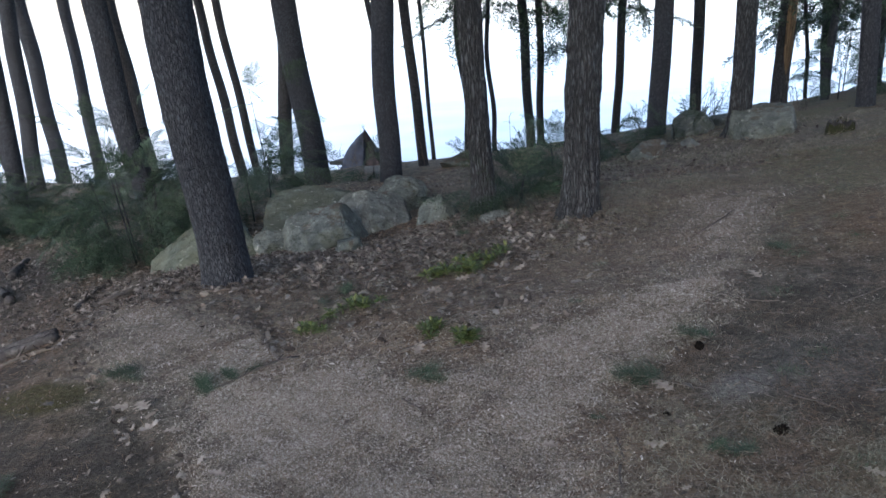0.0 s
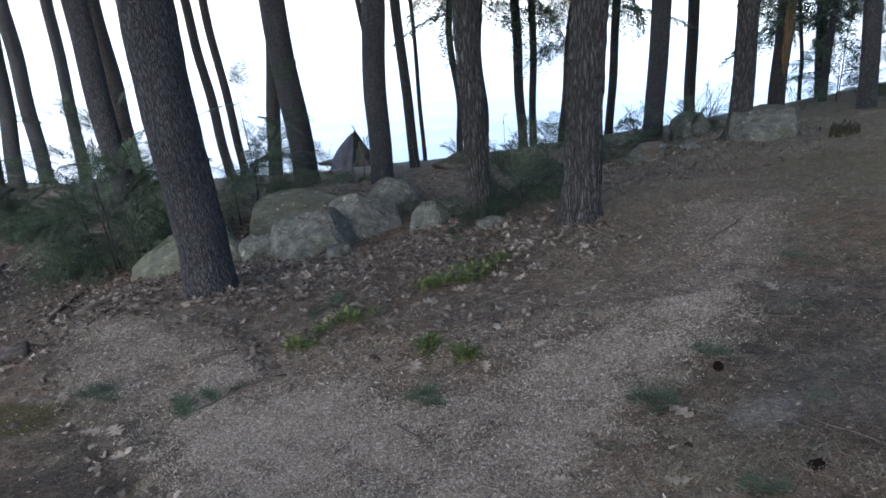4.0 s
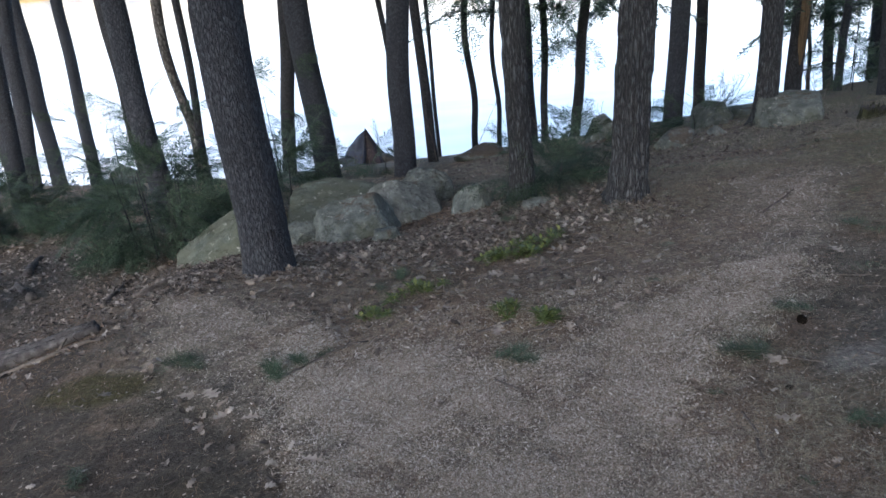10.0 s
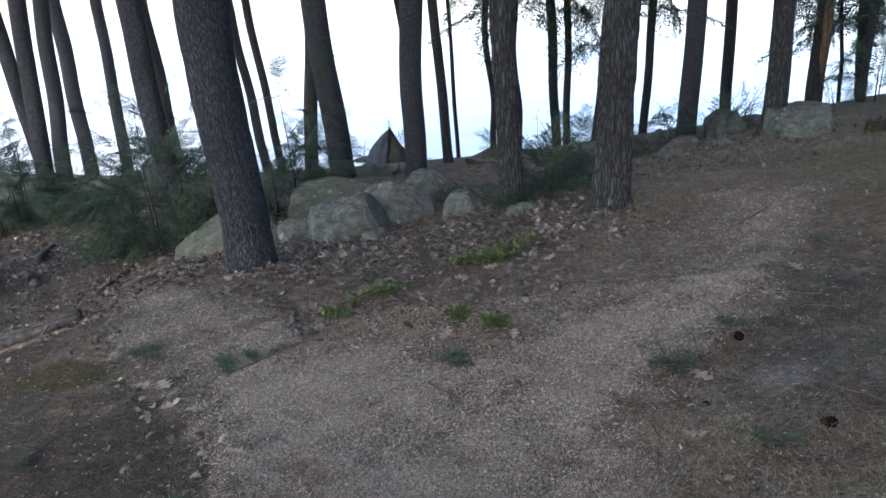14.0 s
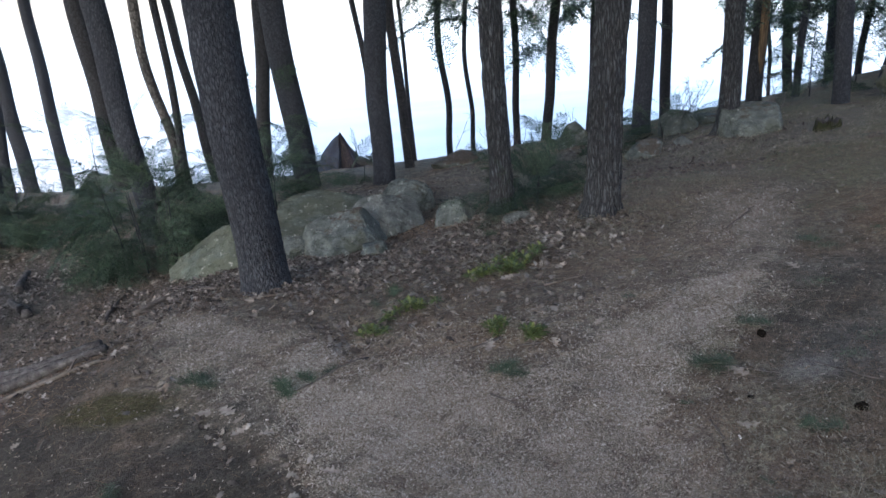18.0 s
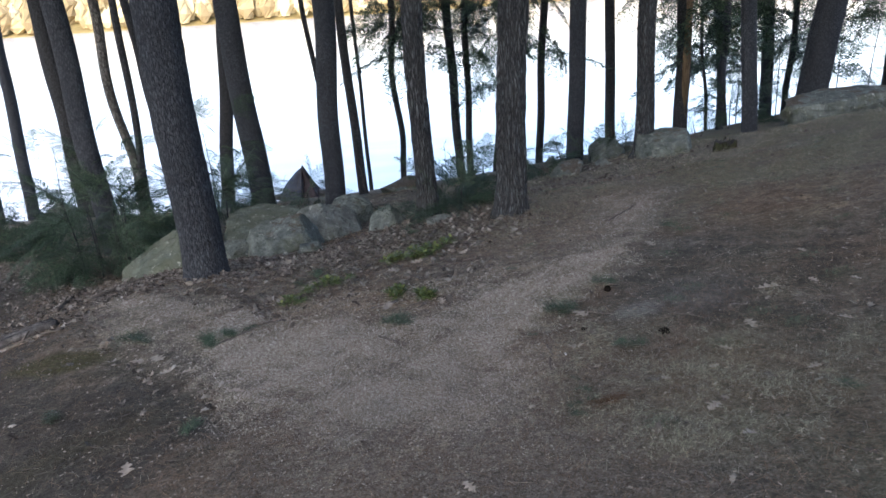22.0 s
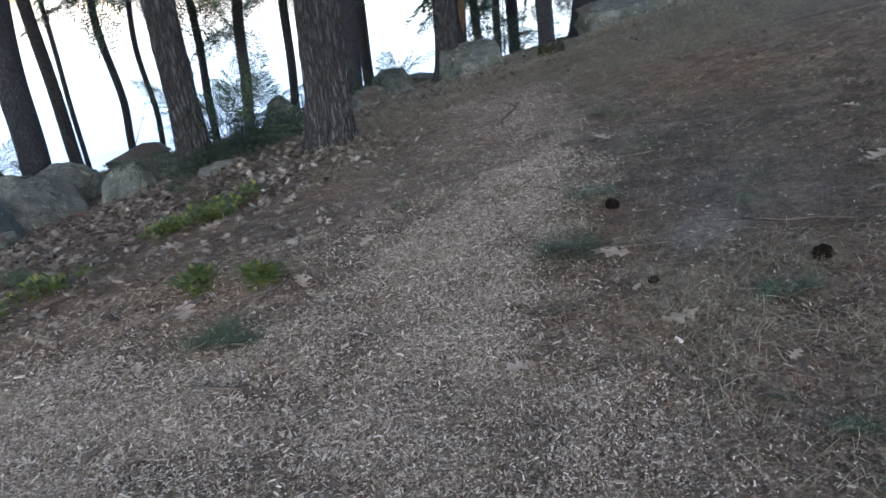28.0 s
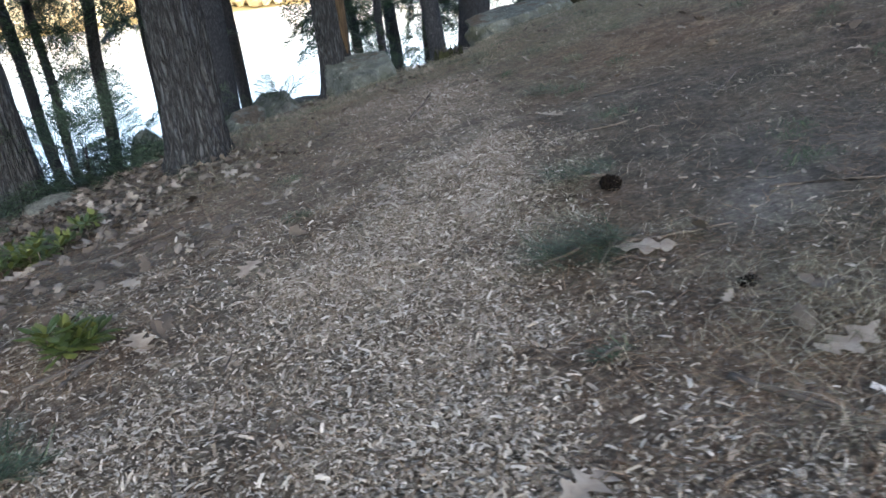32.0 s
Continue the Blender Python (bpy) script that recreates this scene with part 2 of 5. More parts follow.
CROWN = plain_material("crown_needles", [(0.2, (0.02, 0.04, 0.02)), (0.8, (0.06, 0.1, 0.05))], 3, 0.7, 0, island=0.5)
GREEN = plain_material("evergreen_leaf", [(0.15, (0.02, 0.04, 0.014)), (0.5, (0.055, 0.082, 0.022)), (0.9, (0.145, 0.155, 0.045))], 20, 0.5, 0.2, island=0.7, sheen=0.4)
DEADLEAF = plain_material("dead_oak_leaf", [(0.08, (0.034, 0.028, 0.024)), (0.4, (0.075, 0.065, 0.057)), (0.7, (0.128, 0.115, 0.103)), (0.87, (0.185, 0.173, 0.16)), (0.97, (0.32, 0.308, 0.29))], 30, 0.75, 0.3, island=0.85)
DARKLEAF = plain_material("dark_oak_leaf", [(0.08, (0.02, 0.0165, 0.0145)), (0.42, (0.058, 0.05, 0.044)), (0.7, (0.115, 0.103, 0.094)), (0.87, (0.19, 0.178, 0.167)), (0.97, (0.32, 0.308, 0.295))], 30, 0.7, 0.3, island=0.85)
CHIP = plain_material("wood_chip", [(0.06, (0.085, 0.068, 0.052)), (0.38, (0.185, 0.163, 0.137)), (0.66, (0.285, 0.264, 0.235)), (0.85, (0.39, 0.376, 0.35)), (0.97, (0.56, 0.55, 0.525))], 60, 0.85, 0.3, 0.003, island=0.85)
OLDCHIP = plain_material("old_wood_chip", [(0.1, (0.056, 0.045, 0.037)), (0.5, (0.112, 0.098, 0.086)), (0.95, (0.195, 0.184, 0.172))], 60, 0.85, 0.3, 0.003, island=0.85)
STRAW = plain_material("fallen_needles", [(0.1, (0.05, 0.031, 0.021)), (0.5, (0.13, 0.088, 0.06)), (0.92, (0.27, 0.205, 0.148))], 30, 0.8, 0, island=0.85)
GRASS = plain_material("thin_grass", [(0.08, (0.04, 0.045, 0.026)), (0.4, (0.11, 0.106, 0.076)), (0.7, (0.23, 0.22, 0.175)), (0.96, (0.44, 0.425, 0.37))], 20, 0.7, 0, island=0.85)
TWIG = plain_material("dead_twig", [(0.2, (0.035, 0.031, 0.029)), (0.8, (0.13, 0.118, 0.11))], 40, 0.9, 0.4)
LOGWOOD = plain_material("rotten_log", [(0.25, (0.015, 0.0148, 0.0158)), (0.5, (0.05, 0.049, 0.052)), (0.75, (0.12, 0.118, 0.122))], 16, 0.95, 0.9, 0.03)
SPRIG = plain_material("sprig_needles", [(0.2, (0.016, 0.032, 0.022)), (0.55, (0.045, 0.075, 0.048)), (0.88, (0.1, 0.13, 0.085))], 12, 0.6, 0, island=0.7)
RUSTY = plain_material("rusty_needles", [(0.2, (0.04655, 0.0224, 0.0098)), (0.6, (0.09975, 0.0525, 0.0245)), (0.9, (0.1596, 0.098, 0.049))], 12, 0.7, 0, island=0.7)
CONE = plain_material("pine_cone", [(0.2, (0.003, 0.0024, 0.002)), (0.8, (0.0105, 0.008, 0.0066))], 60, 0.85, 0.3, sheen=0.1)
MOSS = plain_material("moss", [(0.2, (0.008, 0.009, 0.005)), (0.5, (0.02, 0.023, 0.012)), (0.8, (0.042, 0.046, 0.024))], 35, 0.95, 0.8)
WHITE = plain_material("white_scrap", [(0.2, (0.5, 0.5, 0.52)), (0.8, (0.62, 0.62, 0.63))], 20, 0.5, 0)


def stone_material(name, litter=0.0, moss=0.0, tint=(0.84, 0.92, 0.94)):
    """Weathered granite with pale lichen, green film and dark cracks; needles gather on its flat tops."""
    m, ns, ln, b = nodes_of(name, 0.92)
    tc = ns.new("ShaderNodeTexCoord")
    o = tc.outputs["Object"]
    n1 = noise_node(ns, ln, o, 3.5, 9, 0.72)
    n2 = noise_node(ns, ln, o, 70, 6, 0.75)
    r = ramp(ns, [(0.3, (0.045, 0.049, 0.046)), (0.45, (0.1, 0.108, 0.103)), (0.58, (0.165, 0.176, 0.172)), (0.72, (0.29, 0.305, 0.31))])
    ln.new(n1.outputs["Fac"], r.inputs[0])
    r2 = ramp(ns, [(0.35, tuple(0.62 * c for c in tint)), (0.65, tuple(1.2 * c for c in tint))])
    ln.new(n2.outputs["Fac"], r2.inputs[0])
    col = mixed(ns, ln, 1.0, r.outputs[0], r2.outputs[0], 'MULTIPLY')
    n3 = noise_node(ns, ln, o, 2.6, 6, 0.7)
    r3 = ramp(ns, [(0.48 - moss, (0, 0, 0)), (0.6 - moss, (0.8, 0.8, 0.8))])
    ln.new(n3.outputs["Fac"], r3.inputs[0])
    col = mixed(ns, ln, r3.outputs[0], col, (0.07, 0.08, 0.062))
    n4 = noise_node(ns, ln, o, 13, 6, 0.75)
    r5 = ramp(ns, [(0.6, (0, 0, 0)), (0.66, (0.7, 0.7, 0.7))])
    ln.new(n4.outputs["Fac"], r5.inputs[0])
    col = mixed(ns, ln, r5.outputs[0], col, (0.38, 0.4, 0.39))
    crack = ns.new("ShaderNodeTexVoronoi")
    crack.feature = 'DISTANCE_TO_EDGE'
    crack.inputs["Scale"].default_value = 2.3
    bent = ns.new("ShaderNodeVectorMath")
    bent.operation = 'MULTIPLY_ADD'
    ln.new(n3.outputs["Color"], bent.inputs[0])
    bent.inputs[1].default_value = (0.6, 0.6, 0.6)
    ln.new(o, bent.inputs[2])
    ln.new(bent.outputs[0], crack.inputs["Vector"])
    rc = ramp(ns, [(0.0, (0.25, 0.25, 0.25)), (0.02, (1, 1, 1))])
    ln.new(crack.outputs["Distance"], rc.inputs[0])
    col = mixed(ns, ln, 0.75, col, rc.outputs[0], 'MULTIPLY')
    if litter:
        geo = ns.new("ShaderNodeNewGeometry")
        sep = ns.new("ShaderNodeSeparateXYZ")
        ln.new(geo.outputs["Normal"], sep.inputs[0])
        mm = ns.new("ShaderNodeMath")
        mm.operation = 'MULTIPLY'
        ln.new(sep.outputs["Z"], mm.inputs[0])
        ln.new(n3.outputs["Fac"], mm.inputs[1])
        r4 = ramp(ns, [(0.47 - litter, (0, 0, 0)), (0.53 - litter, (1, 1, 1))])
        ln.new(mm.outputs[0], r4.inputs[0])
        fleck = ramp(ns, [(0.35, (0.032, 0.027, 0.023)), (0.5, (0.066, 0.056, 0.047)), (0.68, (0.135, 0.122, 0.108))])
        ln.new(n2.outputs["Fac"], fleck.inputs[0])
        col = mixed(ns, ln, r4.outputs[0], col, fleck.outputs[0])
    ln.new(col, b.inputs["Base Color"])
    hh = ns.new("ShaderNodeMath")
    hh.operation = 'MULTIPLY_ADD'
    ln.new(rc.outputs[0], hh.inputs[0])
    hh.inputs[1].default_value = 0.25
    ln.new(n4.outputs["Fac"], hh.inputs[2])
    bumped(ns, ln, b, hh.outputs[0], 0.6, 0.035)
    return m


STONE = stone_material("grey_stone", -0.015)
STONE_LITTER = stone_material("needle_covered_stone", 0.085)
STONE_NEEDLES = stone_material("stone_with_needles", 0.03)
STONE_PALE = stone_material("pale_stone", -0.05, -0.06, (0.97, 1.01, 1.03))
STONE_MOSS = stone_material("mossy_stone", 0.0, 0.1, (0.78, 0.9, 0.84))


def ground_material():
    m, ns, ln, b = nodes_of("forest_floor", 0.95)
    tc = ns.new("ShaderNodeTexCoord")
    o = tc.outputs["Object"]
    fine = noise_node(ns, ln, o, 90, 6, 0.7)
    midn = noise_node(ns, ln, o, 7, 6, 0.65)
    big = noise_node(ns, ln, o, 0.9, 5, 0.6)
    duff = ramp(ns, [(0.3, (0.052, 0.036, 0.026)), (0.5, (0.126, 0.094, 0.072)), (0.72, (0.255, 0.205, 0.164))])
    ln.new(fine.outputs["Fac"], duff.inputs[0])
    grey = ramp(ns, [(0.3, (0.046, 0.042, 0.037)), (0.55, (0.123, 0.115, 0.102)), (0.75, (0.25, 0.24, 0.217))])
    ln.new(fine.outputs["Fac"], grey.inputs[0])
    sel = ramp(ns, [(0.36, (0, 0, 0)), (0.56, (1, 1, 1))])
    ln.new(big.outputs["Fac"], sel.inputs[0])
    col = mixed(ns, ln, sel.outputs[0], duff.outputs[0], grey.outputs[0])
    tone = ramp(ns, [(0.3, (0.45, 0.45, 0.45)), (0.5, (0.95, 0.95, 0.94)), (0.7, (1.65, 1.62, 1.56))])
    ln.new(midn.outputs["Fac"], tone.inputs[0])
    streak = noise_node(ns, ln, stretched(ns, ln, 3.0, 14.0, 3.0), 1.0, 7, 0.75)
    tone2 = ramp(ns, [(0.35, (0.78, 0.78, 0.78)), (0.65, (1.25, 1.25, 1.23))])
    ln.new(streak.outputs["Fac"], tone2.inputs[0])
    col = mixed(ns, ln, 1.0, col, tone2.outputs[0], 'MULTIPLY')
    col = mixed(ns, ln, 1.0, col, tone.outputs[0], 'MULTIPLY')
    for name, stops in (("bare", [(0.3, (0.011, 0.0102, 0.0096)), (0.55, (0.03, 0.0282, 0.0262)), (0.75, (0.072, 0.0692, 0.0648))]),
                        ("mossy", [(0.3, (0.022, 0.021, 0.008)), (0.6, (0.052, 0.05, 0.017)), (0.75, (0.1, 0.094, 0.042))]),
                        ("ash", [(0.3, (0.1, 0.098, 0.1)), (0.55, (0.17, 0.168, 0.175)), (0.75, (0.26, 0.258, 0.265))]),
                        ("litter", [(0.3, (0.04997, 0.04508, 0.04039)), (0.5, (0.1374, 0.1288, 0.1174)), (0.7, (0.2998, 0.2859, 0.2651))]),
                        ("grassy", [(0.3, (0.055, 0.054, 0.036)), (0.55, (0.142, 0.138, 0.096)), (0.75, (0.3, 0.29, 0.215))]),
                        ("chips", [(0.3, (0.066, 0.054, 0.044)), (0.5, (0.165, 0.145, 0.124)), (0.7, (0.32, 0.3, 0.272))])):
        at = ns.new("ShaderNodeAttribute")
        at.attribute_name = name
        r = ramp(ns, stops)
        ln.new(fine.outputs["Fac"], r.inputs[0])
        col = mixed(ns, ln, at.outputs["Fac"], col, r.outputs[0])
    # small clumps of dead stems and dark hollows over everything
    clump = noise_node(ns, ln, stretched(ns, ln, 26, 34, 20), 1.0, 5, 0.7)
    tone3 = ramp(ns, [(0.34, (0.5, 0.5, 0.5)), (0.5, (1.0, 1.0, 1.0)), (0.68, (1.6, 1.6, 1.55))])
    ln.new(clump.outputs["Fac"], tone3.inputs[0])
    col = mixed(ns, ln, 0.8, col, tone3.outputs[0], 'MULTIPLY')
    ln.new(col, b.inputs["Base Color"])
    hh = ns.new("ShaderNodeMath")
    hh.operation = 'ADD'
    ln.new(fine.outputs["Fac"], hh.inputs[0])
    ln.new(clump.outputs["Fac"], hh.inputs[1])
    bumped(ns, ln, b, hh.outputs[0], 0.85, 0.022)
    return m


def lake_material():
    m, ns, ln, b = nodes_of("lake_painted_glare", 0.12)
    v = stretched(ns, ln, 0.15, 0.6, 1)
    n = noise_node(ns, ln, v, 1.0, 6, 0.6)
    # near-white base colour stands in for the sky's glare on water
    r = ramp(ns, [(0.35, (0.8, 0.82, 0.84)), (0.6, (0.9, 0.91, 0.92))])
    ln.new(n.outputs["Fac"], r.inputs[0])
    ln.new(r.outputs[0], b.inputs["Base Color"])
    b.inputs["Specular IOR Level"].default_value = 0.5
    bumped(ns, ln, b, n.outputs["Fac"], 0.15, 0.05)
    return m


# ---- ground and lake ----
def spaced(lo, fine_lo, fine_hi, hi, step, far):
    """Coordinates that are close together from fine_lo to fine_hi and grow outwards."""
    mid = list(np.arange(fine_lo, fine_hi + 1e-6, step))
    up, d = [fine_hi], step
    while up[-1] < hi:
        d = min(d * 1.13, far)
        up.append(min(up[-1] + d, hi))
    down, d = [fine_lo], step
    while down[-1] > lo:
        d = min(d * 1.13, far)
        down.append(max(down[-1] - d, lo))
    return np.array(down[:0:-1] + mid + up[1:])


gx, gy = spaced(-900, -4.5, 4.5, 900, 0.045, 40), spaced(-900, 0.2, 7.5, 500, 0.045, 40)
GX, GY = np.meshgrid(gx, gy)
GZ = ground_z(GX, GY)
nx, ny = len(gx), len(gy)
idx = np.arange(nx * ny).reshape(ny, nx)
quads = np.stack([idx[:-1, :-1], idx[:-1, 1:], idx[1:, 1:], idx[1:, :-1]], -1).reshape(-1, 4)
ground = mesh_from("ground", np.stack([GX, GY, GZ], -1).reshape(-1, 3), quads, ground_material(), smooth=True)
tagged(ground, "brown forest floor of pine needles and thin grass", "ground", kind="structure")


def spot(x, y, cx, cy, rx, ry, turn=0.0, edge=0.35):
    c, s = math.cos(turn), math.sin(turn)
    u, v = (x - cx) * c + (y - cy) * s, -(x - cx) * s + (y - cy) * c
    d = np.sqrt((u / rx) ** 2 + (v / ry) ** 2) + 0.16 * wave(x, y, 6, cx) + 0.08 * wave(x, y, 15, cy)
    return np.clip((1 - d) / edge + 0.5, 0, 1)


inner = spot(GX, GY, 0.9, 4.0, 0.75, 0.55, 0.9, 0.8)  # needles with few chips inside the bend
dark = spot(GX, GY, 1.85, 2.85, 1.0, 0.75, 0.6, 0.9)  # trampled needles beside the path
masks = {"chips": np.maximum.reduce([path_mask(GX, GY) ** 1.3 * chip_cover(GX, GY) * np.clip((GY - 0.9) / 0.9, 0.6, 1), 0.3 * inner, 0.45 * spot(GX, GY, -0.1, 0.9, 1.0, 0.8, 0.0, 0.9)]),
         "bare": np.clip(0.62 * dark + 0.45 * spot(GX, GY, 2.0, 1.2, 1.5, 1.0, 0.3, 0.9) + 0.6 * spot(GX, GY, -0.6, 0.4, 2.2, 0.9, 0.0, 0.8) + 0.8 * spot(GX, GY, -2.7, 1.75, 1.9, 1.25, 0.2, 0.6) + 0.8 * spot(GX, GY, -4.9, 5.9, 2.5, 2.6, 0.3, 0.4) + 0.8 * spot(GX, GY, -3.5, 3.5, 1.0, 0.7, 0.0, 0.5), 0, 1) * 0.95,
         "mossy": np.clip(spot(GX, GY, -2.42, 3.2, 0.36, 0.17, -0.3), 0, 1) * 0.9 + 0.3 * np.clip(wave(GX, GY, 4.1, 3), 0, 1) * spot(GX, GY, -2.0, 2.0, 1.4, 0.9, 0.3, 0.6),
         "ash": np.clip(0.75 * spot(GX, GY, 1.14, 2.45, 0.14, 0.08, 0.3, 0.9) + 0.25 * spot(GX, GY, 1.55, 2.6, 0.3, 0.2, 0.3, 1.2), 0, 1),
         "litter": np.clip(0.3 * spot(GX, GY, 1.4, 5.6, 1.8, 1.1, 0.2, 0.8) + 0.6 * spot(GX, GY, -0.9, 5.4, 1.6, 0.7, -0.1, 0.6) + 0.25 * spot(GX, GY, -4.4, 6.4, 2.4, 2.2, 0.3, 0.5) + 1.0 * spot(GX, GY, 2.6, 7.5, 2.8, 1.7, 0, 0.7) + 0.5 * spot(GX, GY, 0.2, 8.6, 2.2, 1.6, 0, 0.7), 0, 1) * 0.85,
         "grassy": np.maximum(np.clip(0.7 * wave(GX, GY, 1.7, 5) + 0.5 * wave(GX, GY, 5.3, 2) + 0.2, 0, 1) * np.clip((GX - 0.5) / 0.5, 0, 1) * 0.5 * (1 - inner) * (1 - 0.7 * dark),
                              np.clip(0.8 * wave(GX, GY, 1.3, 2) + 0.7 * wave(GX, GY, 4.7, 6) + 0.45 * wave(GX, GY, 11, 3) + 0.45, 0, 1) * np.clip((GY - 3.9) / 1.0, 0, 1) * np.clip((GX - 1.6 - 0.1 * GY) / 0.6, 0, 1)) * (1 - path_mask(GX, GY))}
for name, values in masks.items():
    at = ground.data.attributes.new(name, 'FLOAT', 'POINT')
    at.data.foreach_set("value", np.clip(values, 0, 1).astype(np.float32).ravel())

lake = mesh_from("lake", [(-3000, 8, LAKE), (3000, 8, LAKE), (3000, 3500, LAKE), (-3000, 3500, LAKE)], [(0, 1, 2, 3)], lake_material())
tagged(lake, "lake with sky glare painted near-white", "lake", kind="structure")

# ---- trees ----


def trunk_mesh(diameter, lean, curve, seed, top, flare, ridge, bottom=-0.35):
    """A leaning, tapered trunk with a flared foot and ridged bark; z = 0 at the foot."""
    r0 = diameter / 2
    seg = 132 if ridge > 0.0045 else 30
    zs = np.concatenate([np.linspace(bottom, 0.6, 22 if seg > 50 else 10), np.linspace(0.65, 6.0, 110 if seg > 50 else 26), np.linspace(6.6, top, 8)])
    k = np.random.default_rng(seed)
    ph = k.uniform(0, 6.28, 8)
    a = np.linspace(0, 2 * np.pi, seg, endpoint=False)
    Z, A = np.meshgrid(zs, a, indexing="ij")
    up = np.maximum(Z, 0)
    R = r0 * (1.0 - 0.02 * up / max(1.0, top / 16)) * (1 - 0.03 * 0)
    R = np.maximum(R, r0 * 0.12)
    R = R * (1 + flare * np.exp(-np.maximum(Z + 0.05, 0) / 0.13) * (0.75 + 0.5 * np.cos(A * 3 + ph[0]) * np.cos(A * 2 + ph[1])))
    R = R * (1 + 0.035 * np.sin(2 * A + ph[2] + 0.5 * Z) + 0.025 * np.sin(3 * A + ph[3] - 0.8 * Z))
    if ridge > 0.0045:
        wide = 4.6 if ridge > 0.006 else 6.5
        rough = np.empty(R.shape)
        for i in range(R.shape[0]):
            for j in range(R.shape[1]):
                w = A[i, j] + 0.12 * math.sin(Z[i, j] * 3 + ph[4])
                q = Vector((math.cos(w) * wide + ph[5], math.sin(w) * wide, Z[i, j] * 2.6))
                rough[i, j] = min(abs(noise.noise(q)) * 2.6, 1) + 0.45 * noise.noise(q * 3.1)
        R = R + ridge * (2.1 if ridge > 0.006 else 1.5) * (rough - 0.75)
    elif ridge:
        R = R + ridge * (np.abs(np.sin(A * 9 + 1.2 * np.sin(Z * 4 + ph[5]) + Z)) - 0.6)
    low = np.clip(Z, bottom, 8)
    bend = curve * np.sin(low * 2.2 + ph[1]) * np.clip(up, 0, 1)
    bend2 = 0.6 * curve * np.sin(low * 2.9 + ph[2]) * np.clip(up, 0, 1)
    X = R * np.cos(A) + lean[0] * Z + bend
    Y = R * np.sin(A) + lean[1] * Z + bend2
    verts = np.stack([X, Y, Z], -1).reshape(-1, 3)
    i = np.arange(len(zs) * seg).reshape(len(zs), seg)
    j = np.roll(i, -1, axis=1)
    return verts, np.stack([i[:-1], j[:-1], j[1:], i[1:]], -1).reshape(-1, 4)


def needle_clumps(count, low, high, radius, size, seed):
    """Loose needle clumps that fill a crown."""
    k = np.random.default_rng(seed)
    z = k.uniform(low, high, count)
    r = radius * np.sqrt(k.uniform(0.02, 1, count)) * np.clip((high - z) / (high - low) + 0.25, 0, 1)
    a = k.uniform(0, 6.28, count)
    c = np.stack([r * np.cos(a), r * np.sin(a), z], -1)
    u = k.normal(size=(count, 3)) * (1, 1, 0.45)
    u /= np.linalg.norm(u, axis=1)[:, None]
    v = np.cross(u, k.normal(size=(count, 3)))
    v /= np.linalg.norm(v, axis=1)[:, None]
    s = size * k.uniform(0.6, 1.3, count)[:, None]
    verts = np.stack([c - u * s, c + v * s * 0.45, c + u * s, c - v * s * 0.45], 1).reshape(-1, 3)
    return verts, np.arange(count * 4).reshape(-1, 4)


# crowns added above the view to keep skylight off the ground
CROWNS = []
for s in range(3):
    v, f = needle_clumps(520, 6.5, 16, 3.0, 0.55, 40 + s)
    me_ob = mesh_from("crown", v, f, CROWN)
    CROWNS.append(me_ob.data)
    bpy.data.objects.remove(me_ob)


def tree(name, x, y, diameter, lean, material, label, ridge=0.004, curve=0.02, seed=0, top=16.0, flare=0.25, crown=True, foot=None):
    z = gz(x, y) if foot is None else foot
    fx, fy = x + lean[0] * z, y + lean[1] * z
    ob = thing(name, (fx, fy, z), label, "tree", "trees on the bank")
    v, f = trunk_mesh(diameter, lean, curve, seed, top, flare, ridge)
    mesh_from("trunk", v, f, material, ob, smooth=True)
    if crown:
        c = new("crown", CROWNS[seed % 3])
        c.parent = ob
        c.location = (lean[0] * 10, lean[1] * 10, max(0.0, -z - 0.3))
        c.rotation_euler = (0, 0, seed * 1.3)
    return ob


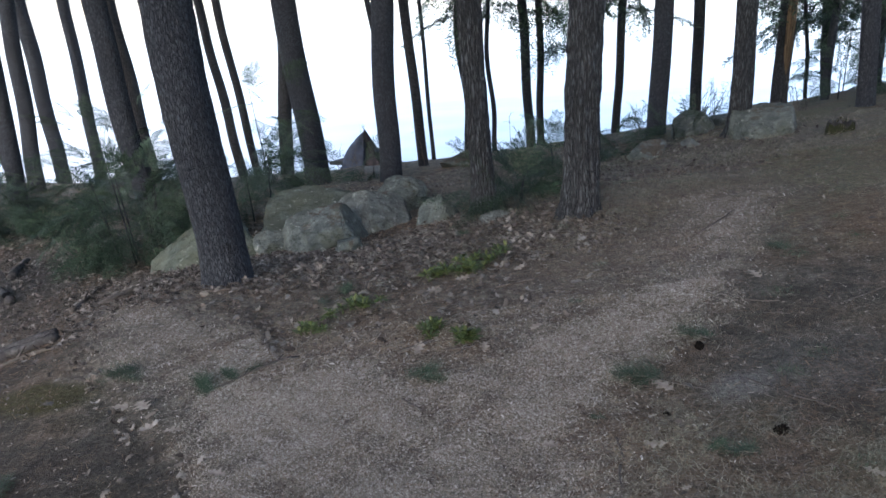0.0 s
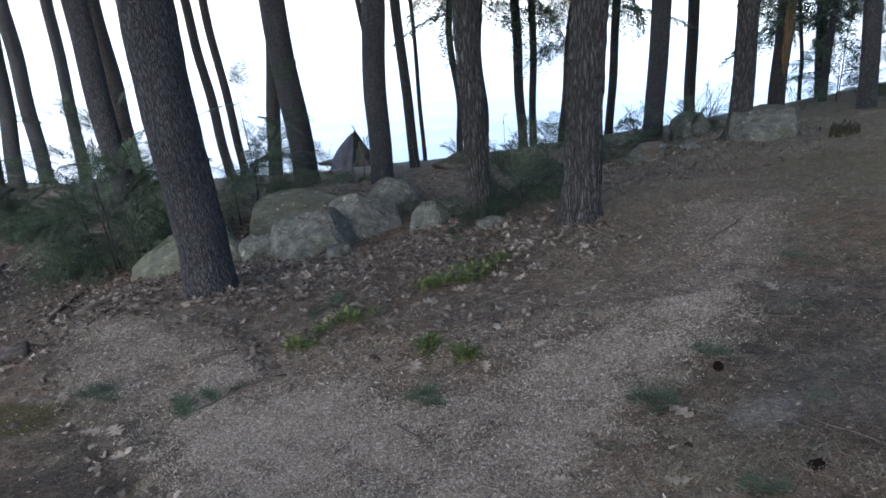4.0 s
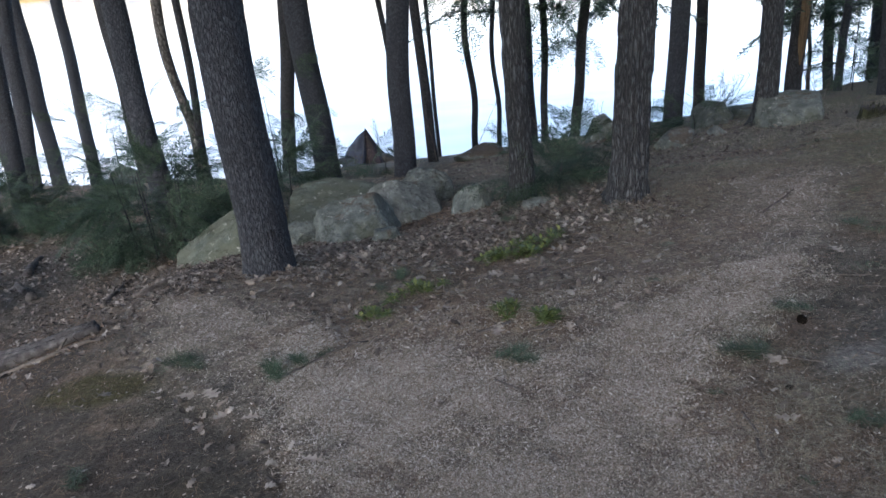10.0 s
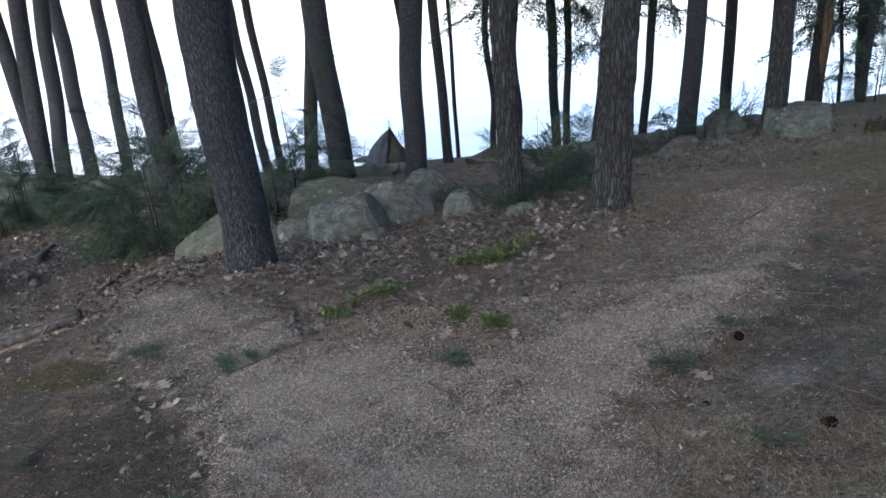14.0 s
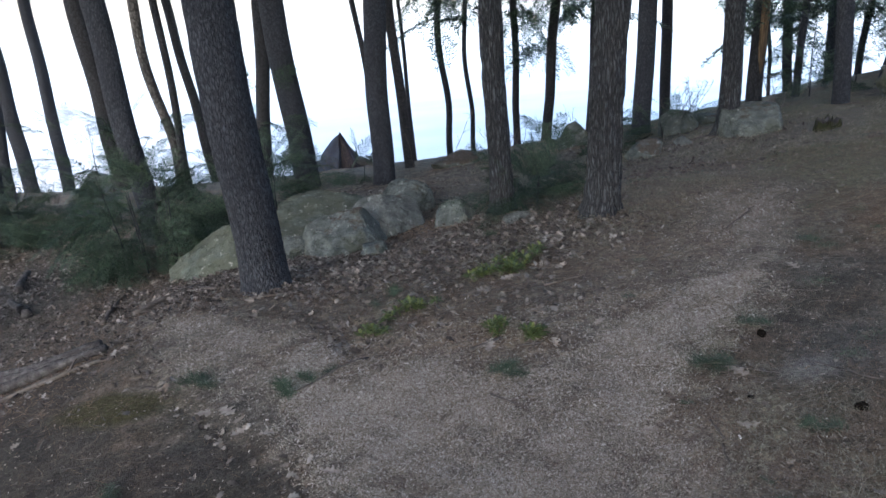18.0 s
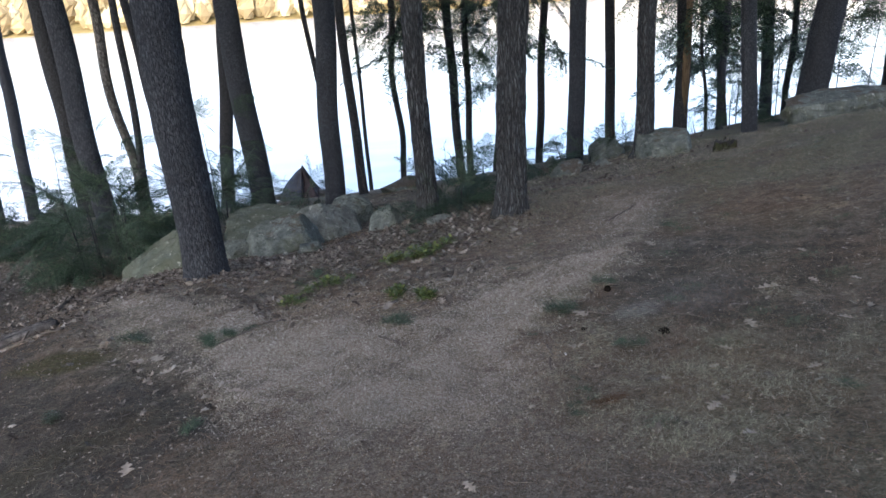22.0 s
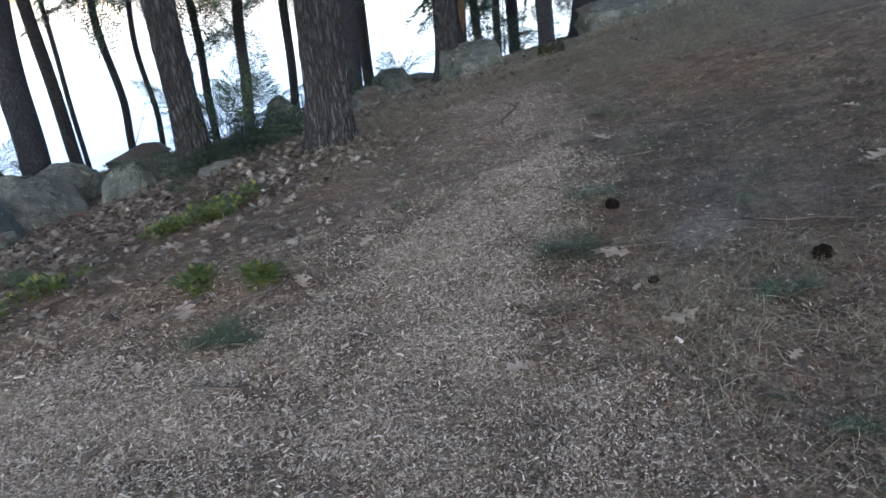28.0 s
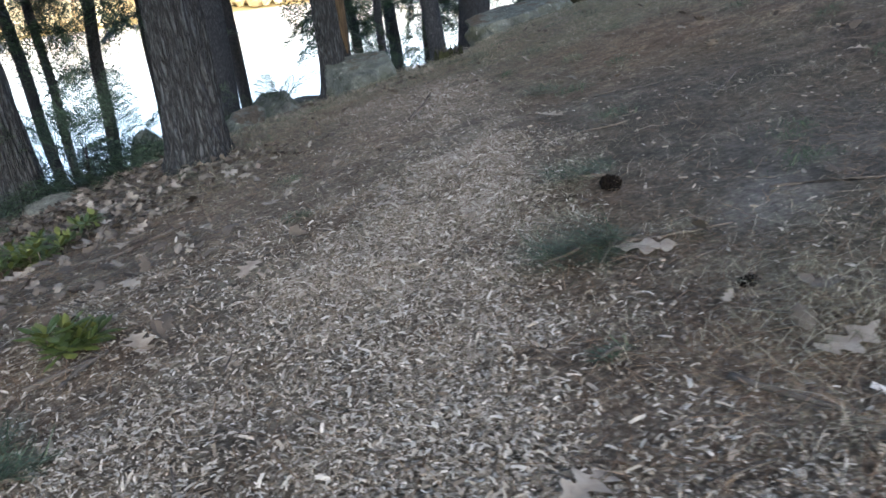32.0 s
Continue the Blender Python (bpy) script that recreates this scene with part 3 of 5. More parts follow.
# name, x, y at height 0, diameter, lean, bark, ridge, curve
PINE, OAK, DARK, PALE = "tall dark-barked pine trunk on the bank", "rough furrowed grey-brown oak trunk", "slender dark conifer trunk near the shore", "thin pale lichen-spotted trunk"
TREES = [
    ("pine_tree", -1.84, 4.85, 0.345, (-0.010, -0.008), BARK_PINE, "thick dark pine trunk standing beside the chip path", 0.005, 0.015),
    ("pine_tree", -2.65, 11.82, 0.41, (-0.046, -0.02), BARK_PINE, PINE, 0.004, 0.02),
    ("pine_tree", -3.88, 16.27, 0.33, (0.13, 0.02), BARK_DARK, PINE, 0.003, 0.02),
    ("pine_tree", -1.10, 10.74, 0.35, (0.038, -0.002), BARK_PINE, PINE, 0.004, 0.03),
    ("young_tree", -1.41, 12.77, 0.10, (-0.076, -0.002), BARK_DARK, DARK, 0.001, 0.02),
    ("pine_tree", -0.85, 12.99, 0.19, (-0.034, 0.012), BARK_DARK, PINE, 0.003, 0.01),
    ("young_tree", -0.73, 15.39, 0.09, (-0.012, 0.0), BARK_DARK, DARK, 0.001, 0.01),
    ("hemlock_tree", 0.06, 14.7, 0.14, (-0.01, -0.032), BARK_DARK, DARK, 0.002, 0.06),
    ("young_tree", 0.67, 16.27, 0.11, (-0.012, 0.0), BARK_DARK, DARK, 0.001, 0.05),
    ("oak_tree", 0.19, 6.14, 0.215, (-0.018, -0.036), BARK_OAK, OAK + " among hemlock sprays", 0.007, 0.015),
    ("hemlock_tree", 1.64, 18.49, 0.25, (-0.035, 0.002), BARK_DARK, DARK, 0.003, 0.02),
    ("hemlock_tree", 1.90, 17.1, 0.18, (0.007, -0.008), BARK_DARK, DARK, 0.003, 0.02),
    ("hemlock_tree", 2.71, 16.42, 0.23, (0.084, -0.023), BARK_DARK, DARK, 0.003, 0.02),
    ("hemlock_tree", 3.71, 16.66, 0.20, (0.043, -0.01), BARK_DARK, DARK, 0.003, 0.02),
    ("oak_tree", 0.97, 5.39, 0.28, (0.027, -0.05), BARK_OAK, OAK + " at the edge of the path", 0.011, 0.01),
    ("pine_tree", 3.04, 10.87, 0.28, (0.025, -0.002), BARK_PINE, PINE, 0.004, 0.01),
    ("pine_tree", 5.73, 17.68, 0.27, (-0.013, 0.012), BARK_DARK, PINE, 0.003, 0.01),
    ("oak_tree", 3.38, 8.54, 0.245, (0.002, -0.003), BARK_OAK, OAK + " beside a grey boulder", 0.008, 0.012),
    ("dead_tree", 5.23, 11.76, 0.25, (-0.003, 0.02), BARK_DARK, "dark trunk with a strip of bare orange wood", 0.003, 0.02),
    ("young_tree", 8.09, 17.39, 0.09, (-0.079, 0.036), BARK_DARK, DARK, 0.001, 0.03),
    ("hemlock_tree", 8.48, 17.26, 0.23, (-0.089, 0.04), BARK_DARK, DARK, 0.003, 0.02),
    ("young_tree", 6.09, 11.98, 0.13, (0.001, -0.001), BARK_PINE, "slim grey trunk behind the boulder", 0.002, 0.02),
    ("pine_tree", 5.34, 9.48, 0.225, (-0.064, 0.029), BARK_PINE, PINE, 0.004, 0.02),
    ("pine_tree", 10.87, 19.36, 0.35, (-0.044, 0.024), BARK_DARK, PINE, 0.003, 0.01),
    ("pine_tree", 7.43, 11.2, 0.50, (0.093, -0.057), BARK_PINE, "thick leaning pine trunk behind a rock ledge", 0.006, 0.01),
    ("pine_tree", -10.75, 20.28, 0.35, (0.043, 0.017), BARK_PINE, PINE, 0.003, 0.02),
    ("pine_tree", -4.02, 8.35, 0.27, (-0.025, -0.018), BARK_PINE, PINE, 0.004, 0.02),
    ("pine_tree", -8.1, 17.3, 0.46, (-0.019, 0.008), BARK_DARK, PINE, 0.004, 0.02),
    ("pale_tree", -4.58, 11.19, 0.16, (-0.029, -0.049), BARK_PALE, PALE, 0.002, 0.05),
    ("pine_tree", -4.08, 10.37, 0.12, (0.013, 0.04), BARK_DARK, PINE, 0.002, 0.02),
    ("pine_tree", -6.86, 20.0, 0.27, (-0.075, 0.0), BARK_DARK, PINE, 0.003, 0.02),
    ("pine_tree", -10.96, 18.56, 0.39, (0.0, 0.05), BARK_PINE, PINE, 0.003, 0.02),
    ("pine_tree", -9.65, 15.65, 0.36, (0.085, 0.079), BARK_PINE, PINE, 0.003, 0.02),
    ("pine_tree", -5.51, 17.33, 0.2, (-0.055, -0.025), BARK_DARK, PINE, 0.003, 0.02),
    ("pine_tree", -7.84, 12.0, 0.3, (0.12, 0.0), BARK_PINE, "forked dark pine leaning over the slope", 0.003, 0.01),
    ("hemlock_tree", 10.3, 13.2, 0.32, (0.01, 0.0), BARK_DARK, DARK, 0.003, 0.02),
    ("pale_tree", 10.75, 12.9, 0.13, (0.0, 0.0), BARK_PALE, PALE, 0.002, 0.02),
    ("hemlock_tree", 9.4, 15.5, 0.15, (0.03, 0.0), BARK_DARK, DARK, 0.002, 0.03),
    ("pine_tree", -8.15, 12.07, 0.25, (-0.031, -0.023), BARK_PINE, "forked dark pine leaning over the slope", 0.003, 0.01),
]
for i, (name, x, y, d, lean, mat, label, ridge, curve) in enumerate(TREES):
    tree(name, x, y, d, lean, mat, label, ridge, curve, seed=i, flare=0.8 if name == "oak_tree" else 0.3 if ridge > 0.004 else 0.15, top=16 if d > 0.15 else 9, crown=d > 0.13)



def trunk_of(host):
    return next(c for c in host.children if c.name.startswith("trunk"))


def knot(host, height, angle, radius, size, material):
    """A dark healed branch scar on a trunk."""
    tr = bpy.data.objects.get(host)
    bm = bmesh.new()
    bmesh.ops.create_icosphere(bm, subdivisions=3, radius=1.0)
    for v in bm.verts:
        q = v.co * (1 + 0.25 * noise.noise(v.co * 2 + Vector((height, angle, 0))))
        dent = 0.5 * math.exp(-((v.co.y ** 2 + v.co.z ** 2) / 0.12))
        v.co = Vector((q.x * size * 0.35 - dent * size * 0.5, q.y * size * 0.7, q.z * size))
    o = part("knot", bm, material, trunk_of(tr), "dark healed branch knot")
    o.location = (radius * math.cos(angle), radius * math.sin(angle), height - tr.location.z)
    o.rotation_euler = (0, 0, angle)


knot("pine_tree", -0.21, -1.0, 0.155, 0.05, BARK_DARK)
knot("pine_tree", 1.0, -1.75, 0.16, 0.022, BARK_DARK)
knot("pine_tree", 0.45, -1.4, 0.16, 0.018, BARK_DARK)
knot("oak_tree.001", 0.95, -1.2, 0.135, 0.06, BARK_OAK)
knot("oak_tree.001", 0.6, -1.0, 0.135, 0.045, BARK_OAK)


def bare_strip(host, radius, low, high, angle, spread):
    tr = bpy.data.objects.get(host)
    zs, aa = np.linspace(low, high, 30), np.linspace(-0.5, 0.5, 9)
    Z, A = np.meshgrid(zs, aa, indexing="ij")
    w = spread * np.clip((Z - low) * 3.0 + 0.15, 0.1, 1) * (1 + 0.12 * np.sin(Z * 4))
    ang = angle + A * w + 0.08 * np.sin(Z * 2)
    R = radius + 0.012 * np.cos(A * np.pi)
    v = np.stack([R * np.cos(ang), R * np.sin(ang), Z - tr.location.z], -1).reshape(-1, 3)
    i = np.arange(len(zs) * 9).reshape(len(zs), 9)
    mesh_from("bare_wood", v, np.stack([i[:-1, :-1], i[:-1, 1:], i[1:, 1:], i[1:, :-1]], -1).reshape(-1, 4), BARE_WOOD, trunk_of(tr), "strip of bare orange wood", smooth=True)


bare_strip("dead_tree", 0.125, -0.55, 4.0, -1.45, 1.25)

# unseen pines, added behind and beside the camera to shade the ground
for i, (x, y) in enumerate([(-5, -3), (-2, -6), (3.5, -4.5), (7, -1), (6.5, 4.0), (-7.5, 1.5), (0.5, -9), (10, 6), (-9, 8), (-12, 12), (5, -9), (-6, -9)]):
    tree("pine_tree", x, y, 0.36, (0.01, 0.0), BARK_PINE, "unseen pine added to shade the path", 0.003, 0.02, seed=50 + i)


# ---- rocks ----
def rock(name, place, size, seed, material, label, turn=0.0, cuts=12, sink=0.36, lump=0.35, near=0.52):
    """A weathered boulder: a lumpy ball cut by a few worn planes."""
    k = random.Random(seed)
    bm = bmesh.new()
    bmesh.ops.create_icosphere(bm, subdivisions=5 if max(size) > 0.3 and place[1] < 9 else 4, radius=1.0)
    planes = []
    for _ in range(cuts):
        n = Vector((k.gauss(0, 1), k.gauss(0, 1), k.gauss(0.25, 0.8))).normalized()
        planes.append((n, k.uniform(near, near + 0.28)))
    off = Vector((seed * 3.1, seed * 1.7, seed * 0.9))
    for v in bm.verts:
        p = v.co * (1 + lump * noise.noise(v.co * 1.1 + off) + 0.09 * noise.noise(v.co * 3.2 + off))
        for n, d in planes:
            over = p.dot(n) - d
            if over > 0:
                p -= n * over * 0.94
        p *= 1 + 0.07 * noise.noise(v.co * 2.6 + off * 2) + 0.03 * noise.noise(v.co * 7 + off) + 0.016 * noise.noise(v.co * 17 + off)
        v.co = Vector((p.x * size[0], p.y * size[1], p.z * size[2]))
    bmesh.ops.rotate(bm, verts=bm.verts, cent=(0, 0, 0), matrix=Matrix.Rotation(turn, 3, 'Z'))
    ob = part(name, bm, material)
    ob.location = (place[0], place[1], gz(*place) + size[2] * (1 - 2 * sink) * 0.9)
    return tagged(ob, label, "rock", "rocks on the bank")


def hero_rock(name, place, half, top, planes, seed, material, label, turn=0.0):
    """A boulder shaped by the given worn planes (normal and distance in units of its half sizes), with its crown at height top."""
    off = Vector((seed * 2.3, seed * 1.1, seed * 0.7))
    bm = bmesh.new()
    bmesh.ops.create_icosphere(bm, subdivisions=6, radius=1.0)
    cuts = [(Vector(n).normalized(), d) for *n, d in planes]
    for v in bm.verts:
        q = v.co.copy()
        p = q * (1.12 + 0.2 * noise.noise(q * 1.2 + off) + 0.07 * noise.noise(q * 2.9 + off))
        for n, d in cuts:
            over = p.dot(n) - d - 0.05 * noise.noise(q * 3.0 + off + n * 4)
            if over > 0:
                p -= n * over * 0.84
        rough = 0.03 * noise.noise(q * 6 + off) + 0.022 * abs(noise.noise(q * 11 + off)) + 0.01 * noise.noise(q * 26 + off)
        p *= 1 + rough
        v.co = Vector((p.x * half[0], p.y * half[1], p.z * half[2]))
    bmesh.ops.rotate(bm, verts=bm.verts, cent=(0, 0, 0), matrix=Matrix.Rotation(turn, 3, 'Z'))
    high = max(v.co.z for v in bm.verts)
    ob = part(name, bm, material)
    ob.location = (place[0], place[1], top - high)
    return tagged(ob, label, "rock", "rocks on the bank")


# the group of boulders behind the thick pine
hero_rock("boulder", (-1.72, 7.3), (0.6, 0.66, 0.4), -0.7, [(0.1, -0.42, 1, 0.56), (-1, -0.1, 0.15, 0.86), (-0.2, -1, 0.25, 0.78), (0.8, -0.5, 0.4, 0.82), (-0.6, -0.8, 0.1, 0.84)], 11, STONE_MOSS, "broad flat-topped boulder under a thin green film", 0.1)
hero_rock("boulder", (-1.32, 6.2), (0.4, 0.35, 0.34), -0.47, [(-0.25, -0.5, 1, 0.62), (0.35, -1, 0.25, 0.66), (-0.8, -0.6, 0.35, 0.76), (1, -0.1, 0.5, 0.72), (-0.1, -1, -0.2, 0.7)], 5, STONE_NEEDLES, "grey rounded boulder with a dark crack")
hero_rock("boulder", (-0.95, 6.72), (0.45, 0.4, 0.38), -0.51, [(0.75, -0.45, 0.9, 0.5), (-0.35, -0.6, 1, 0.66), (0.2, -1, 0.3, 0.72), (1, 0.1, 0.1, 0.84)], 8, STONE_PALE, "pale sloping boulder leaning on a larger one")
hero_rock("boulder", (-0.72, 7.6), (0.26, 0.26, 0.3), -0.67, [(0.1, -0.5, 1, 0.66), (0.6, -0.8, 0.2, 0.7), (-0.8, -0.4, 0.4, 0.76)], 14, STONE, "rounded grey boulder at the crest of the bank")
hero_rock("boulder", (-0.78, 8.3), (0.28, 0.26, 0.26), -0.86, [(0.1, -0.3, 1, 0.6), (0.5, -0.8, 0.3, 0.74), (-0.7, -0.5, 0.4, 0.8)], 63, STONE, "low grey boulder between the pines")
hero_rock("stone", (-0.2, 6.25), (0.26, 0.24, 0.32), -0.42, [(0.8, -0.4, 0.65, 0.5), (-0.75, -0.55, 0.6, 0.46), (0.1, -1, 0.25, 0.58), (0.3, 0.8, 0.5, 0.6)], 17, STONE, "pointed mossy grey stone split by a crack")
hero_rock("stone", (-1.88, 6.25), (0.17, 0.16, 0.18), -0.68, [(0.1, -0.4, 1, 0.68), (0.7, -0.7, 0.2, 0.7)], 45, STONE, "small grey stone beside the boulders")
hero_rock("boulder", (-2.56, 6.2), (0.56, 0.34, 0.5), -0.54, [(-0.62, -0.35, 1, 0.36), (-0.1, -1, 0.42, 0.5), (0.2, -0.6, 1, 0.62), (-1, -0.2, 0.2, 0.86)], 3, STONE_MOSS, "slanting greenish slab of rock behind the pine", 0.12)
hero_rock("stone", (0.31, 5.68), (0.15, 0.11, 0.12), -0.42, [(0.1, -0.3, 1, 0.66), (0.4, -0.8, 0.2, 0.72)], 20, STONE_PALE, "small pale stone under hemlock sprays")
hero_rock("boulder", (3.6, 8.25), (0.42, 0.36, 0.48), -0.27, [(-0.12, -0.25, 1, 0.55), (0.25, -0.9, 0.3, 0.66), (-1, -0.25, 0.12, 0.68), (-0.5, -1, 0.1, 0.7), (1, -0.4, 0.3, 0.78)], 26, STONE, "large grey boulder beside the oak")

ROCKS = [
    ((-1.02, 5.82), (0.2, 0.16, 0.12), 61, STONE, "low grey stone broken from the boulder"),
    ((2.0, 11.2), (0.34, 0.34, 0.4), 23, STONE_LITTER, "rounded boulder behind hemlock sprays"),
    ((3.4, 10.2), (0.4, 0.36, 0.3), 29, STONE, "mossy grey boulder on the crest"),
    ((4.0, 10.6), (0.35, 0.25, 0.13), 31, STONE, "low flat grey stone"),
    ((2.55, 10.6), (0.18, 0.16, 0.14), 33, STONE, "dark low stone at a pine's foot"),
    ((-9.6, 19.6), (1.0, 0.7, 0.4), 35, STONE, "flat grey rock on the shore"),
    ((-7.4, 14.2), (0.7, 0.5, 0.3), 36, STONE, "flat grey rock below the hemlocks"),
    ((0.1, 11.4), (0.6, 0.5, 0.16), 37, STONE_LITTER, "needle-covered hump on the crest"),
    ((7.0, 7.9), (0.45, 0.34, 0.2), 42, STONE, "low grey rock below the ledge"),
    ((2.2, 8.1), (0.34, 0.26, 0.15), 43, STONE_LITTER, "low dark stone in the leaf litter"),
    ((2.75, 8.35), (0.14, 0.12, 0.09), 46, STONE_PALE, "small pale stone in the leaf litter"),
]
for place, size, seed, mat, label in ROCKS:
    rock("boulder" if max(size) > 0.3 else "stone", place, size, seed, mat, label, turn=seed * 0.7)


# a broken rock ledge that climbs the slope under the leaning pine
hero_rock("rock_ledge", (6.85, 9.4), (0.85, 0.5, 0.36), -0.07, [(-0.28, -0.2, 1, 0.5), (0.1, -1, 0.3, 0.6), (-0.5, -0.8, 0.2, 0.74), (0.3, -0.9, -0.4, 0.55), (1, -0.1, 0.1, 0.9)], 71, STONE, "long low slab of lichened rock on the slope")
hero_rock("boulder", (8.65, 9.35), (0.7, 0.46, 0.4), -0.1, [(0.05, -0.3, 1, 0.55), (-0.8, -0.5, 0.3, 0.78), (0.2, -1, 0.2, 0.62), (0.9, -0.3, 0.2, 0.85)], 73, STONE, "grey lichened boulder at the end of the slab")
hero_rock("boulder", (8.0, 9.3), (0.28, 0.26, 0.66), 0.4, [(0.2, -0.3, 1, 0.7), (-0.5, -1, 0.2, 0.66), (0.8, -0.6, 0.2, 0.7)], 75, MOSS, "dark mossy boulder behind the rock slab")
hero_rock("boulder", (9.9, 9.5), (0.8, 0.55, 0.5), 0.1, [(-0.1, -0.3, 1, 0.6), (-0.8, -0.5, 0.3, 0.8), (0.1, -1, 0.2, 0.66)], 79, STONE_MOSS, "mossy grey boulder high on the slope")

# ---- hemlock sprays ----
def frond_arrays(length, seed, twigs=42, needle=0.03, wide=0.0042):
    """A flat, drooping hemlock spray along +x: stem quads and needle quads."""
    k = np.random.default_rng(seed)
    verts, quads_ = [], []

    def blade(a, d, w, n):
        i = len(verts)
        side = np.cross(d, n)
        side = side / (np.linalg.norm(side) + 1e-9) * w
        verts.extend([a - side * 0.6, a + side * 0.6, a + d * 0.75 + side, a + d])
        quads_.append((i, i + 1, i + 2, i + 3))

    def droop(u):
        return np.array([length * u, 0.05 * length * math.sin(3 * u), -0.35 * length * u ** 1.8])

    up = np.array([0, 0, 1.0])
    for i in range(10):
        a, b = droop(i / 10), droop((i + 1) / 10)
        blade(a, (b - a) * 1.05, 0.004 * (1.1 - i / 10), up)
    for t in range(twigs):
        u = 0.08 + 0.92 * t / twigs
        base = droop(u)
        sgn = 1 if t % 2 else -1
        tl = length * (0.34 * (1 - u) ** 0.7 + 0.07) * k.uniform(0.7, 1.2)
        ang = sgn * k.uniform(0.7, 1.05)
        d = np.array([math.cos(ang), math.sin(ang), -0.25 + k.normal() * 0.12])
        blade(base, d * tl, 0.003, up)
        n = max(5, int(tl / (0.37 * needle)))
        for j in range(n):
            q = base + d * tl * (j + 0.5) / n
            q[2] -= 0.25 * tl * (j / n) ** 2
            a2 = ang + (1 if j % 2 else -1) * k.uniform(0.6, 1.1)
            dd = np.array([math.cos(a2), math.sin(a2), k.normal() * 0.25])
            blade(q, dd * needle * k.uniform(0.75, 1.25), wide, np.array([k.normal() * 0.3, k.normal() * 0.3, 1]))
    return np.array(verts), np.array(quads_)


FRONDS = []
for s in range(5):
    v, f = frond_arrays(0.75, 300 + s)
    o = mesh_from("spray", v, f, NEEDLE)
    FRONDS.append(o.data)
    bpy.data.objects.remove(o)


BIG_SPRAYS = []
for s in range(4):
    v, f = frond_arrays(0.75, 400 + s, 36, 0.04, 0.0085)
    o = mesh_from("branch", v, f, NEEDLE)
    BIG_SPRAYS.append(o.data)
    bpy.data.objects.remove(o)


def tube(points, radii, seg=6):
    """Verts and quads of a round stem through the points."""
    P = [Vector(p) for p in points]
    verts, faces = [], []
    for i, p in enumerate(P):
        d = (P[min(i + 1, len(P) - 1)] - P[max(i - 1, 0)]).normalized()
        u = d.orthogonal().normalized()
        w = d.cross(u)
        for j in range(seg):
            a = 2 * math.pi * j / seg
            verts.append(p + (u * math.cos(a) + w * math.sin(a)) * radii[i])
    for i in range(len(P) - 1):
        for j in range(seg):
            a, b = i * seg + j, i * seg + (j + 1) % seg
            faces.append((a, b, b + seg, a + seg))
    n = (len(P) - 1) * seg
    for j in range(1, seg - 2, 2):
        faces.append((0, j + 2, j + 1, j))
        faces.append((n, n + j, n + j + 1, n + j + 2))
    return [tuple(v) for v in verts], faces


def hemlock_shrub(x, y, height, radius, count, seed, label, name="hemlock_shrub", grow=1.0):
    k = random.Random(seed)
    ob = thing(name, (x, y, gz(x, y)), label, "shrub", "hemlock shrubs")
    for s in range(max(1, count // 14)):
        ox, oy = k.uniform(-0.5, 0.5) * radius, k.uniform(-0.5, 0.5) * radius
        v, f = tube([(ox, oy, -0.1), (ox * 1.1, oy * 1.1, height * 0.5), (ox * 1.3, oy * 1.2, height)], [0.012, 0.009, 0.004])
        mesh_from("stem", v, f, BARK_DARK, ob, smooth=True)
    for i in range(count):
        a = k.uniform(0, 6.283)
        r = radius * math.sqrt(k.random()) * 0.75
        h = height * k.uniform(0.12, 1.0) * (1.1 - 0.5 * r / radius)
        o = new("spray", FRONDS[k.randrange(5)])
        o.parent = ob
        o.location = (r * math.cos(a), r * math.sin(a), h)
        o.rotation_euler = (k.gauss(0, 0.55), k.uniform(-0.4, 0.45), a + k.gauss(0, 0.7))
        sc = k.uniform(0.55, 1.1) * grow
        if i % 5 == 0:
            o.location.z = height * k.uniform(0.75, 1.05)
            o.rotation_euler.y = k.uniform(-1.25, -0.6)
            sc *= 0.75
        o.scale = (sc, sc, sc)
    return ob


